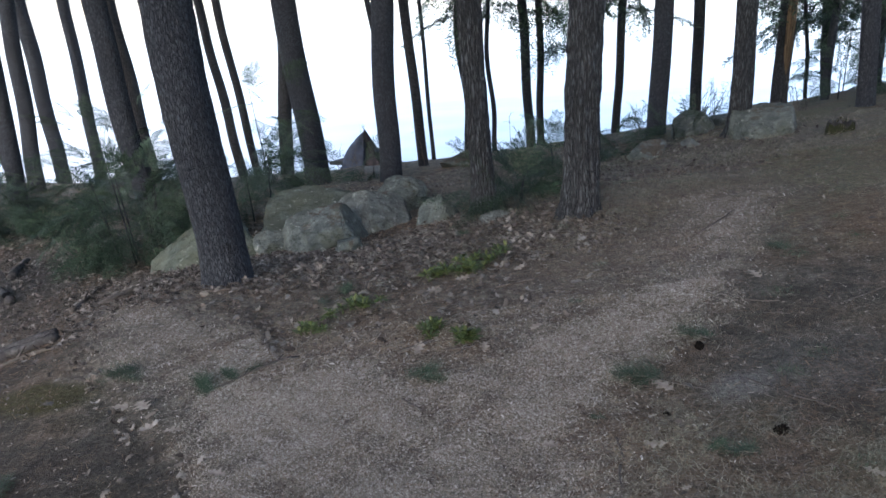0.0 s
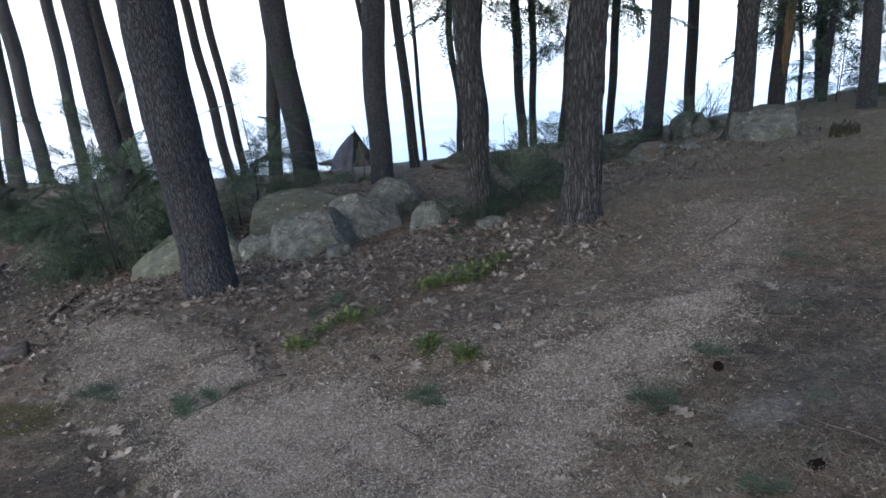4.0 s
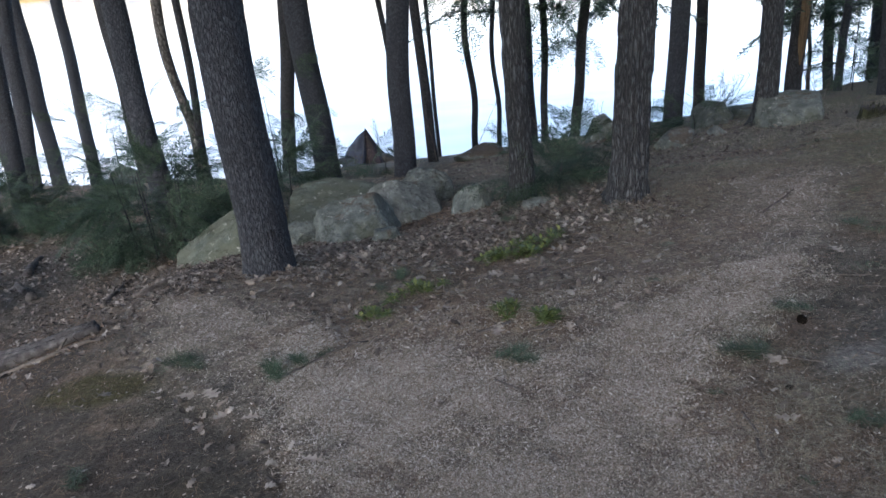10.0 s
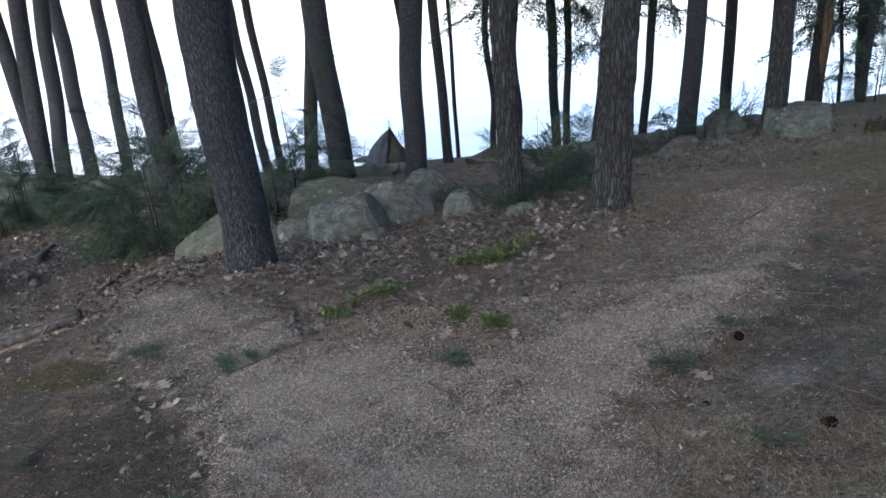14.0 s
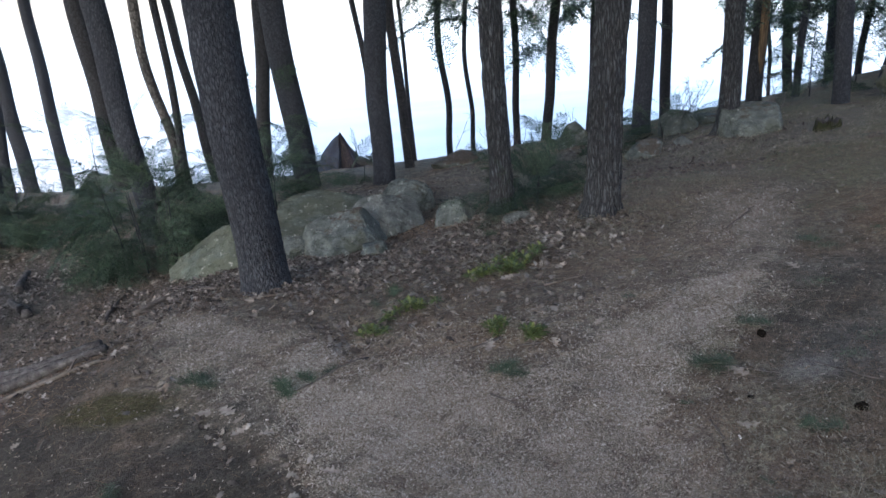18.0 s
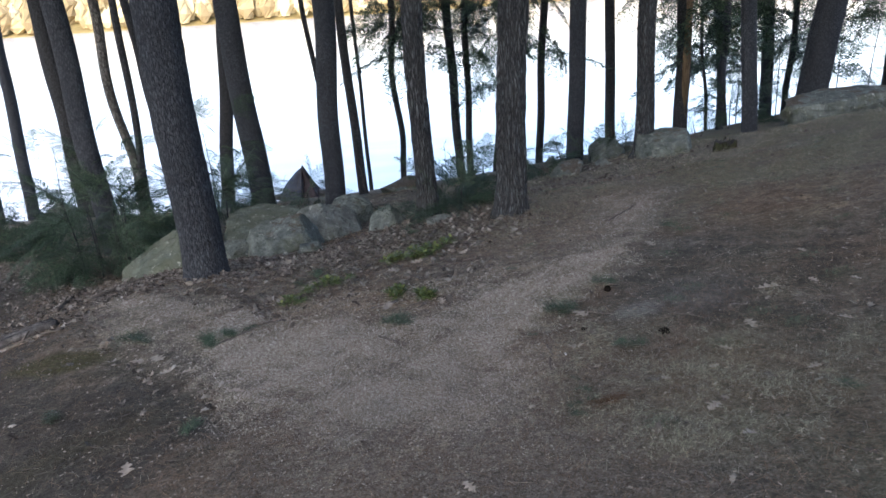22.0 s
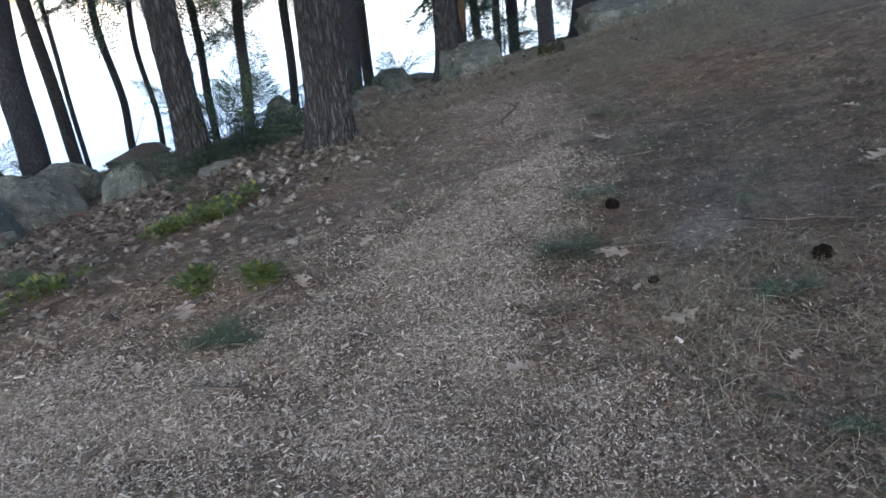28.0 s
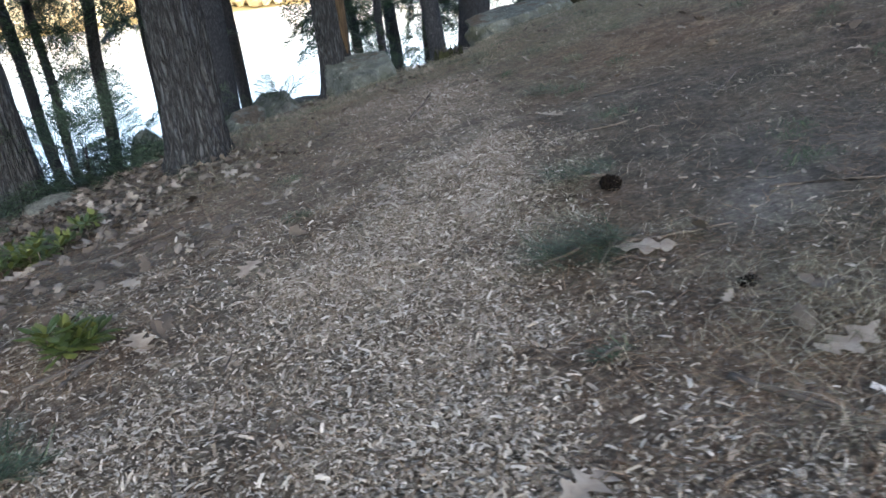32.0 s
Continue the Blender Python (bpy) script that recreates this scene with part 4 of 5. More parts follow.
SHRUBS = [
    (-3.55, 7.1, 0.95, 0.6, 66, "dense dark hemlock shrub beside the pale boulder"),
    (-6.5, 9.0, 0.85, 0.75, 52, "low dark hemlock shrub spreading on the slope"),
    (-7.6, 10.0, 1.0, 1.1, 50, "dark hemlock thicket below the pines"),
    (-5.4, 10.6, 0.9, 0.7, 24, "dark hemlock thicket below the pines"),
    (-2.6, 8.2, 0.8, 0.55, 34, "hemlock shrub behind the thick pine"),
    (-5.3, 6.0, 0.55, 0.45, 26, "small dark hemlock above the hollow"),
    (-3.3, 12.4, 0.7, 0.6, 20, "small hemlock at a pine's foot"),
    (-1.7, 11.6, 0.35, 0.5, 12, "small hemlock at a pine's foot"),
    (0.45, 6.3, 0.26, 0.26, 20, "low hemlock sprays round an oak's foot"),
    (0.85, 7.1, 0.3, 0.4, 9, "low hemlock sprays round an oak's foot"),
    (1.3, 8.8, 0.4, 0.6, 9, "low green hemlock behind the oak"),
    (1.9, 9.6, 0.35, 0.5, 7, "low green hemlock behind the oak"),
    (3.1, 9.7, 0.22, 0.4, 10, "low hemlock in front of a boulder"),
    (6.0, 11.2, 0.5, 0.5, 7, "young hemlock behind the ledge"),
    (7.2, 13.6, 1.6, 0.8, 12, "young hemlock near the shore"),
    (6.6, 12.6, 0.7, 0.5, 9, "young hemlock behind the ledge"),
    (8.6, 12.2, 1.8, 0.8, 16, "young hemlock near the shore"),
    (7.9, 13.0, 2.3, 0.8, 16, "young hemlock near the shore"),
    (9.3, 13.6, 2.4, 0.9, 16, "young hemlock near the shore"),
    (10.2, 12.0, 2.2, 0.9, 24, "young hemlock near the shore"),
    (-4.1, 8.9, 1.6, 0.5, 14, "tall feathery young hemlock on the bank"),
    (-2.9, 10.9, 1.7, 0.5, 12, "tall feathery young hemlock on the bank"),
    (-8.9, 12.6, 1.7, 0.8, 16, "tall feathery young hemlock on the bank"),
    (-6.6, 12.2, 1.6, 0.7, 14, "tall feathery young hemlock on the bank"),
    (-12.5, 15.0, 1.2, 1.6, 40, "dark hemlock thicket below the pines"),
]
for i, (x, y, h, r, n, label) in enumerate(SHRUBS):
    hemlock_shrub(x, y, h, r, int(n * 1.6), 70 + i, label)

# low sprays on the trunks of the hemlocks; x, y, height from and to, number, size
LOW_SPRAYS = [("hemlock_tree", 0.3, 2.2, 9, 1.5), ("hemlock_tree.001", 0.5, 2.4, 3, 1.4), ("hemlock_tree.002", 0.5, 2.4, 4, 1.3), ("hemlock_tree.003", -1.0, 2.4, 9, 1.5),
         ("hemlock_tree.004", 0.0, 2.6, 10, 1.7), ("hemlock_tree.005", -1.0, 2.4, 8, 1.8), ("young_tree.002", 0.4, 2.2, 8, 1.3), ("dead_tree", 0.2, 2.2, 6, 1.4),
         ("pine_tree.007", 0.9, 2.6, 2, 1.5), ("pine_tree.008", -0.6, 2.4, 7, 2.2), ("pine_tree.009", 1.3, 2.8, 3, 1.8), ("young_tree.003", -0.8, 2.4, 7, 1.7),
         ("hemlock_tree.006", 0.6, 3.2, 10, 2.0), ("hemlock_tree.007", -0.2, 2.8, 9, 1.9)]
for n, (host, low, high, count, size) in enumerate(LOW_SPRAYS):
    tr = bpy.data.objects.get(host)
    k = random.Random(500 + n)
    for i in range(int(count * 2.2)):
        o = new("branch", BIG_SPRAYS[k.randrange(4)])
        o.parent = tr
        o.location = (0, 0, k.uniform(low, high) - tr.location.z)
        o.rotation_euler = (k.gauss(0, 0.9), k.uniform(-0.3, 0.7), k.uniform(0, 6.28))
        sc = size * k.uniform(0.8, 1.4)
        o.scale = (sc, sc, sc)


# ---- bare shrubs and saplings near the shore ----
def bare_shrub(x, y, height, stems, seed, spread=0.4, name="bare_shrub", label="leafless grey twigs of a shoreline shrub"):
    k = random.Random(seed)
    ob = thing(name, (x, y, gz(x, y)), label, "shrub", "bare shrubs")
    for s in range(stems):
        a, l = k.uniform(0, 6.28), height * k.uniform(0.6, 1.0)
        pts, p, d = [], Vector((k.gauss(0, 0.05), k.gauss(0, 0.05), -0.05)), Vector((math.cos(a) * spread, math.sin(a) * spread, 1)).normalized()
        for i in range(8):
            pts.append(tuple(p))
            p = p + d * l / 7
            d = (d + Vector((k.gauss(0, 0.1), k.gauss(0, 0.1), k.gauss(0, 0.05)))).normalized()
        v, f = tube(pts, [0.0045 * (1 - i / 9) + 0.0012 for i in range(8)], 5)
        for t in range(9):
            q = Vector(pts[k.randrange(2, 8)])
            e = Vector((k.gauss(0, 1), k.gauss(0, 1), k.uniform(0.2, 1.2))).normalized() * k.uniform(0.1, 0.3) * height * 0.6
            v2, f2 = tube([tuple(q), tuple(q + e * 0.5 + Vector((0, 0, 0.02))), tuple(q + e)], [0.003, 0.0022, 0.001], 4)
            n0 = len(v)
            v += v2
            f += [tuple(n0 + i for i in fc) for fc in f2]
        mesh_from("stem", v, f, TWIG, ob)
    return ob


for i, (x, y, h, st) in enumerate([(0.95, 9.5, 0.9, 5), (0.75, 10.2, 1.1, 3), (3.3, 13.2, 0.9, 5), (4.2, 12.6, 0.9, 8), (4.7, 13.2, 1.0, 7), (-0.6, 12.0, 1.3, 2), (-0.1, 11.3, 1.4, 1), (-1.75, 11.4, 1.0, 2),
                                   (-4.2, 13.4, 0.9, 4), (-6.0, 14.0, 1.0, 5), (-8.2, 14.2, 0.9, 5), (2.4, 13.0, 0.8, 4), (-2.3, 13.0, 0.8, 3), (5.0, 10.5, 0.8, 4)]):
    bare_shrub(x, y, h * 0.85, 1 if st < 3 else int(st * 1.7), 900 + i)


# ---- far shore ----
def far_shore():
    k = np.random.default_rng(5)
    verts, faces = [], []
    n = 1500
    X, Y = k.uniform(-420, 420, n), k.uniform(318, 352, n)
    base = LAKE + (Y - 316) * 0.18
    for x, y, z in zip(X, Y, base):
        h, w = k.uniform(6, 15), k.uniform(2.2, 4.5)
        i = len(verts)
        for ring, (rz, rr) in enumerate(((0.05, 0.5), (0.35, 1.0), (0.7, 0.75), (1.0, 0.12))):
            for a in range(7):
                ang = a * 0.8976 + ring
                j = k.uniform(0.7, 1.25)
                verts.append((x + math.cos(ang) * w * rr * j, y + math.sin(ang) * w * rr * j, z + h * rz * k.uniform(0.92, 1.08)))
        for ring in range(3):
            for a in range(7):
                p, q = i + ring * 7 + a, i + ring * 7 + (a + 1) % 7
                faces.append((p, q, q + 7, p + 7))
    # low sunlight on these trees is put into their pale gold colours
    m = plain_material("far_wood_painted_sun", [(0.2, (0.36, 0.27, 0.14)), (0.5, (0.58, 0.48, 0.28)), (0.8, (0.72, 0.62, 0.4))], 0.3, 0.9, 0, island=0.8)
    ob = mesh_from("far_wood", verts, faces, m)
    return tagged(ob, "far-shore wood with golden sunlight painted on", "wood", kind="stuff")


far_shore()
bank = mesh_from("far_bank", [(-1500, 312, LAKE - 1), (1500, 312, LAKE - 1), (1500, 420, LAKE + 26), (-1500, 420, LAKE + 26)], [(0, 1, 2, 3)],
                 plain_material("far_ground", [(0.3, (0.2, 0.15, 0.06)), (0.7, (0.4, 0.32, 0.14))], 0.1, 0.95, 0))
tagged(bank, "far shore rising behind the lake", "shore", kind="structure")


# ---- covered boat on the shore ----
def tarp():
    ob = thing("covered_boat", (-2.75, 19.5, LAKE + 0.2), "shore boat hidden under a draped silvery brown tarpaulin", "tarpaulin")
    m, ns, ln, b = nodes_of("tarpaulin", 0.55)
    b.inputs["Specular IOR Level"].default_value = 0.3
    n1 = noise_node(ns, ln, stretched(ns, ln, 2, 2, 0.7), 2.0, 5, 0.6)
    r = ramp(ns, [(0.35, (0.008, 0.0055, 0.0105)), (0.6, (0.018, 0.0115, 0.021)), (0.74, (0.05, 0.04, 0.062))])
    ln.new(n1.outputs["Fac"], r.inputs[0])
    ln.new(r.outputs[0], b.inputs["Base Color"])
    bumped(ns, ln, b, n1.outputs["Fac"], 0.5, 0.05)
    m2 = plain_material("grey_tarpaulin", [(0.3, (0.022, 0.028, 0.044)), (0.7, (0.066, 0.082, 0.118))], 3, 0.6, 0.4, 0.03, sheen=0.2)
    k = np.random.default_rng(3)

    def drape(apex, ring, material, label, seed, bulge):
        seg, rows = len(ring) * 6, 14
        ring = np.array(ring + ring[:1], float)
        verts, faces = [], []
        for i in range(rows):
            u = i / (rows - 1)
            for j in range(seg):
                w = j / 6
                a, b_ = ring[int(w)], ring[int(w) + 1]
                e = a + (b_ - a) * (w - int(w))
                p = np.array(apex) + (e - np.array(apex)) * u
                fold = 0.045 * u * math.sin(j * 0.8 + seed + 2 * u) + 0.02 * math.sin(j * 1.7 + u * 6)
                sag = bulge * math.sin(math.pi * u) * (0.6 + 0.4 * math.sin(j * 0.9))
                c = np.array([e[0] - apex[0], e[1] - apex[1], 0])
                c = c / (np.linalg.norm(c) + 1e-6)
                verts.append(p + c * (fold + sag * 0.5) + (0, 0, sag * 0.5))
        for i in range(rows - 1):
            for j in range(seg):
                a, b2 = i * seg + j, i * seg + (j + 1) % seg
                faces.append((a, a + seg, b2 + seg, b2))
        return mesh_from("tarpaulin", verts, faces, material, ob, label, smooth=True)

    drape((-0.02, -0.05, 1.2), [(-0.25, -0.5, 0), (0.5, -0.55, 0.02), (0.72, 0.0, 0.1), (0.4, 0.6, 0.05), (-0.2, 0.5, 0)], m, "shiny purplish brown sheet", 1, -0.1)
    drape((-0.06, 0.0, 1.12), [(-0.8, -0.45, 0), (-0.1, -0.6, 0.02), (0.02, 0.1, 0.1), (-0.3, 0.6, 0.05), (-0.85, 0.4, 0)], m2, "silvery grey sheet", 2, 0.22)
    v, f = tube([(-1.2, 0.5, 0.15), (-0.4, 0.15, 0.3), (0.5, -0.1, 0.32), (1.0, -0.3, 0.2)], [0.05, 0.16, 0.16, 0.06], 10)
    mesh_from("hull", v, f, plain_material("hull_paint", [(0.3, (0.03, 0.03, 0.033)), (0.7, (0.07, 0.07, 0.075))], 4, 0.5, 0.1), ob)
    return ob


tarp()


# ---- sticks, logs and stump ----
def stick(x0, y0, x1, y1, thick, seed, material=TWIG, name="stick", label="thin dead stick lying on the ground", lift=0.6, stubs=3):
    k = random.Random(seed)
    n = 9
    pts = []
    ox, oy = (x0 + x1) / 2, (y0 + y1) / 2
    oz = gz(ox, oy)
    L = math.hypot(x1 - x0, y1 - y0)
    px, py = -(y1 - y0) / L, (x1 - x0) / L
    bow = k.uniform(-0.06, 0.06) * L
    for i in range(n):
        u = i / (n - 1)
        off = bow * math.sin(math.pi * u) + k.gauss(0, 0.008) * L
        x, y = x0 + (x1 - x0) * u + px * off, y0 + (y1 - y0) * u + py * off
        pts.append((x - ox, y - oy, gz(x, y) - oz + thick * lift + 0.004))
    v, f = tube(pts, [thick * (1 - 0.45 * i / n) for i in range(n)], 10 if thick > 0.02 else 6)
    for s in range(stubs):
        i = k.randrange(2, n - 1)
        q = Vector(pts[i])
        e = Vector((k.gauss(0, 1), k.gauss(0, 1), k.uniform(0, 0.35))).normalized() * L * k.uniform(0.06, 0.16)
        v2, f2 = tube([tuple(q), tuple(q + e)], [thick * 0.5, thick * 0.25], 4)
        n0 = len(v)
        v += v2
        f += [tuple(n0 + j for j in fc) for fc in f2]
    ob = mesh_from(name, v, f, material, smooth=True)
    ob.location = (ox, oy, oz)
    return tagged(ob, label, "log" if "log" in name else "stick", "fallen wood")


LOG = "grey rotten log lying in dead leaves"
for i, (x0, y0, x1, y1, r, nm) in enumerate([(-4.3, 4.0, -2.82, 4.12, 0.05, "log"), (-4.5, 4.6, -2.95, 4.32, 0.05, "log"), (-4.4, 4.25, -3.2, 4.22, 0.045, "log"), (-3.6, 3.88, -2.66, 3.89, 0.02, "branch_wood"), (-5.0, 6.9, -5.35, 7.75, 0.05, "log"), (-4.4, 5.95, -4.85, 6.45, 0.05, "log"),
                                            (-3.3, 5.12, -3.5, 6.03, 0.022, "stick"), (-2.95, 4.95, -2.6, 5.45, 0.03, "stick"), (-2.3, 5.1, -2.75, 5.35, 0.02, "stick"), (-1.9, 4.55, -1.5, 4.6, 0.012, "stick"),
                                            (-1.35, 3.0, -0.95, 3.35, 0.008, "stick"), (1.35, 8.3, 2.7, 8.9, 0.025, "stick"), (-1.25, 5.55, -0.6, 5.75, 0.008, "stick"), (-2.1, 5.75, -1.6, 5.6, 0.007, "stick"), (-1.95, 5.4, -1.75, 5.85, 0.006, "stick"), (-1.5, 5.5, -0.9, 5.6, 0.006, "stick"), (-0.9, 5.7, -0.45, 5.35, 0.007, "stick"), (-0.6, 5.9, -0.1, 5.6, 0.006, "stick"), (2.3, 8.3, 3.2, 8.6, 0.012, "stick"),
                                            (-1.6, 6.35, -1.15, 6.5, 0.012, "stick"), (0.2, 3.95, 0.45, 4.0, 0.007, "stick"), (1.6, 4.4, 1.95, 4.75, 0.008, "stick"), (1.2, 2.49, 1.45, 2.2, 0.004, "stick"), (1.48, 3.26, 1.63, 3.2, 0.004, "stick"), (1.9, 3.1, 2.2, 3.2, 0.004, "stick"), (-0.3, 2.66, -0.2, 2.53, 0.007, "stick"), (-0.05, 3.03, 0.05, 3.11, 0.006, "stick"), (-0.36, 3.15, -0.18, 3.24, 0.012, "stick"),
                                            (0.58, 2.17, 0.58, 2.03, 0.005, "stick"), (0.56, 1.99, 0.54, 1.87, 0.006, "stick"), (0.84, 2.56, 1.02, 2.45, 0.004, "stick"), (-0.1, 3.1, 0.02, 3.1, 0.006, "stick")]):
    stick(x0, y0, x1, y1, r, 20 + i, LOGWOOD if nm == "log" else TWIG, nm if nm != "branch_wood" else "stick", LOG if nm == "log" else "thin dead stick lying on the ground", stubs=0 if nm == "log" else 3)


def stump(x, y):
    ob = thing("stump", (x, y, gz(x, y)), "low dark mossy tree stump on the slope", "stump")
    v, f = trunk_mesh(0.22, (0.05, 0), 0.0, 77, 16, 0.6, 0.006)
    v = v[v[:, 2] < 0.14]
    seg = 132
    rows = len(v) // seg
    i = np.arange(rows * seg).reshape(rows, seg)
    j = np.roll(i, -1, axis=1)
    f = np.stack([i[:-1], j[:-1], j[1:], i[1:]], -1).reshape(-1, 4)
    k = np.random.default_rng(9)
    v[-seg:, 2] += k.uniform(-0.05, 0.05, seg)
    mesh_from("bark", v, f, MOSS, ob, "mossy ragged bark", smooth=True)
    bm = bmesh.new()
    ring = [bm.verts.new(p) for p in v[-seg:][::3] * (0.97, 0.97, 0.93)]
    mid = bm.verts.new(v[-seg:].mean(0) - np.array([0, 0, 0.05]))
    for a, b in zip(ring, ring[1:] + ring[:1]):
        bm.faces.new((a, b, mid))
    part("broken_top", bm, LOGWOOD, ob, "rotten brown wood")


stump(3.95, 7.3)


# ---- green plants, sprigs, cones, leaves ----
def rosette_plant(x, y, count, seed, spread, label):
    k = random.Random(seed)
    ob = thing("evergreen_plant", (x, y, gz(x, y)), label, "plant", "bright green ground plants")
    for i in range(count):
        ox, oy = k.gauss(0, spread), k.gauss(0, spread * 0.6)
        h = k.uniform(0.01, 0.07)
        oz = gz(x + ox, y + oy) - gz(x, y)
        bm = bmesh.new()
        for j in range(13):
            a = j * 2.4 + k.uniform(-0.3, 0.3)
            L, w, el = k.uniform(0.035, 0.068), k.uniform(0.0055, 0.0105), k.uniform(0.05, 1.1)
            d = Vector((math.cos(a) * math.cos(el), math.sin(a) * math.cos(el), math.sin(el)))
            sd = Vector((-math.sin(a), math.cos(a), 0))
            up = d.cross(sd) * -1
            mids = [Vector((0, 0, h)) + d * L * u - Vector((0, 0, 0.25 * L * u * u)) for u in (0.0, 0.35, 0.7, 1.0)]
            ws = (0.15, 0.8, 1.0, 0.1)
            rows = []
            for p, ww in zip(mids, ws):
                rows.append((bm.verts.new(p - sd * w * ww + up * 0.003 * ww), bm.verts.new(p), bm.verts.new(p + sd * w * ww + up * 0.003 * ww)))
            for r0, r1 in zip(rows, rows[1:]):
                bm.faces.new((r0[0], r0[1], r1[1], r1[0]))
                bm.faces.new((r0[1], r0[2], r1[2], r1[1]))
        o = part("leaf_rosette", bm, GREEN, ob)
        o.location = (ox, oy, oz)
        v, f = tube([(ox, oy, oz - 0.02), (ox, oy, oz + h)], [0.003, 0.002], 4)
        mesh_from("stalk", v, f, TWIG, ob)
    return ob


GP = "low bright yellow-green leafy plant in the needles"
for i, (x, y, n, sp) in enumerate([(-0.05, 4.38, 30, 0.1), (0.1, 4.55, 12, 0.07), (0.27, 4.72, 4, 0.05), (-0.25, 4.33, 4, 0.04), (-0.93, 3.63, 9, 0.045), (-0.68, 3.88, 13, 0.065), (-0.85, 3.78, 3, 0.04), (-0.2, 3.36, 9, 0.05), (0.02, 3.2, 9, 0.04)]):
    rosette_plant(x, y, n, 40 + i, sp, GP)


def pine_sprig(x, y, size, seed, upright=0.15, label="dark green pine needle sprig lying on the ground", material=SPRIG, spread=0.9):
    k = np.random.default_rng(seed)
    ob = thing("pine_sprig", (x, y, gz(x, y)), label, "sprig", "fallen pine sprigs")
    a0 = k.uniform(0, 6.28)
    verts, faces = [], []
    for j in range(int(420 * size / 0.18)):
        u = k.uniform(0, 1)
        c = np.array([math.cos(a0), math.sin(a0), 0]) * (u - 0.5) * size * 1.3
        c[:2] += k.normal(size=2) * size * 0.12
        c[2] = float(ground_z(x + c[0], y + c[1])) - ob.location.z + k.uniform(0.004, 0.004 + 0.28 * size)
        a = a0 + k.normal() * spread
        el = k.uniform(-0.1, 0.5) + upright
        d = np.array([math.cos(a) * math.cos(el), math.sin(a) * math.cos(el), math.sin(el)]) * size * k.uniform(0.32, 0.6)
        s = np.array([-math.sin(a), math.cos(a), 0]) * 0.001
        i = len(verts)
        verts += [c - s, c + s, c + d + s * 0.4, c + d - s * 0.4]
        faces.append((i, i + 1, i + 2, i + 3))
    mesh_from("needles", verts, faces, material, ob)
    v, f = tube([(-0.6 * size * math.cos(a0), -0.6 * size * math.sin(a0), 0.008), (0, 0, 0.016), (0.6 * size * math.cos(a0), 0.6 * size * math.sin(a0), 0.01)], [0.004, 0.004, 0.002], 6)
    mesh_from("twig", v, f, TWIG, ob)


for i, (x, y, s) in enumerate([(-1.38, 3.04, 0.2), (-1.27, 3.14, 0.14), (-1.14, 3.2, 0.1), (-1.93, 3.27, 0.2), (-1.86, 3.2, 0.14), (-0.22, 2.87, 0.16), (-0.17, 2.8, 0.14), (1.12, 2.92, 0.16), (0.77, 2.6, 0.19), (0.8, 2.55, 0.14), (1.91, 3.88, 0.14), (-0.81, 4.25, 0.18), (-0.95, 4.1, 0.14),
                               (1.0, 2.0, 0.13), (0.62, 1.62, 0.08), (-1.2, 1.9, 0.14), (-2.1, 2.4, 0.16), (1.62, 1.3, 0.12), (0.0, 5.35, 0.15), (0.62, 3.5, 0.08)]):
    pine_sprig(x, y, s * 0.68, 60 + i)
for i, (x, y, s) in enumerate([(0.56, 1.5, 0.05), (0.55, 1.41, 0.05), (0.64, 1.53, 0.04), (0.62, 1.76, 0.035), (0.92, 2.04, 0.06), (0.54, 2.31, 0.04)]):
    pine_sprig(x, y, s, 160 + i, label="small green pine sprig in dry grass")
pine_sprig(0.72, 1.47, 0.1, 190, 0.1, "orange brown dried pine needle bunch", RUSTY, 0.25)


def pine_cone(x, y, size, turn, seed):
    """An open cone: a thin core set round with spread woody scales."""
    k = random.Random(seed)
    ob = thing("pine_cone", (x, y, gz(x, y) + size * 0.24), "dark brown open pine cone lying on the ground", "pine cone", "fallen cones")
    bm = bmesh.new()
    bmesh.ops.create_uvsphere(bm, u_segments=10, v_segments=8, radius=size * 0.14)
    bmesh.ops.scale(bm, vec=(2.6, 0.8, 0.8), verts=bm.verts)
    for i in range(58):
        u = i / 58
        a = i * 2.39996
        r = size * (0.34 * math.sin(math.pi * (0.16 + 0.78 * u)) ** 0.8 * k.uniform(0.85, 1.1))
        c = Vector(((u - 0.5) * size * 0.95, 0, 0))
        d = Vector((0.75 * (u - 0.25), math.cos(a), math.sin(a))).normalized()
        s = Vector((0, -math.sin(a), math.cos(a)))
        w = size * 0.1 * (0.6 + 0.6 * math.sin(math.pi * u))
        tip = c + d * r
        n = d.cross(s).normalized() * size * 0.028
        q = [bm.verts.new(p) for p in (c + d * r * 0.25, tip - s * w + n * 0.5, tip + d * w * 0.45 + n, tip + s * w + n * 0.5, tip - n)]
        for f in ((0, 1, 2), (0, 2, 3), (0, 4, 1), (0, 3, 4), (1, 4, 2), (2, 4, 3)):
            bm.faces.new([q[j] for j in f])
    o = part("cone_body", bm, CONE, ob, smooth=False)
    o.rotation_euler = (0.3, 0.25, turn)
    return ob


for i, (x, y, sz) in enumerate([(1.18, 2.1, 0.062), (1.1, 2.81, 0.058), (0.81, 2.29, 0.032)]):
    pine_cone(x, y, sz, 0.3 + i * 1.1, 5 + i)


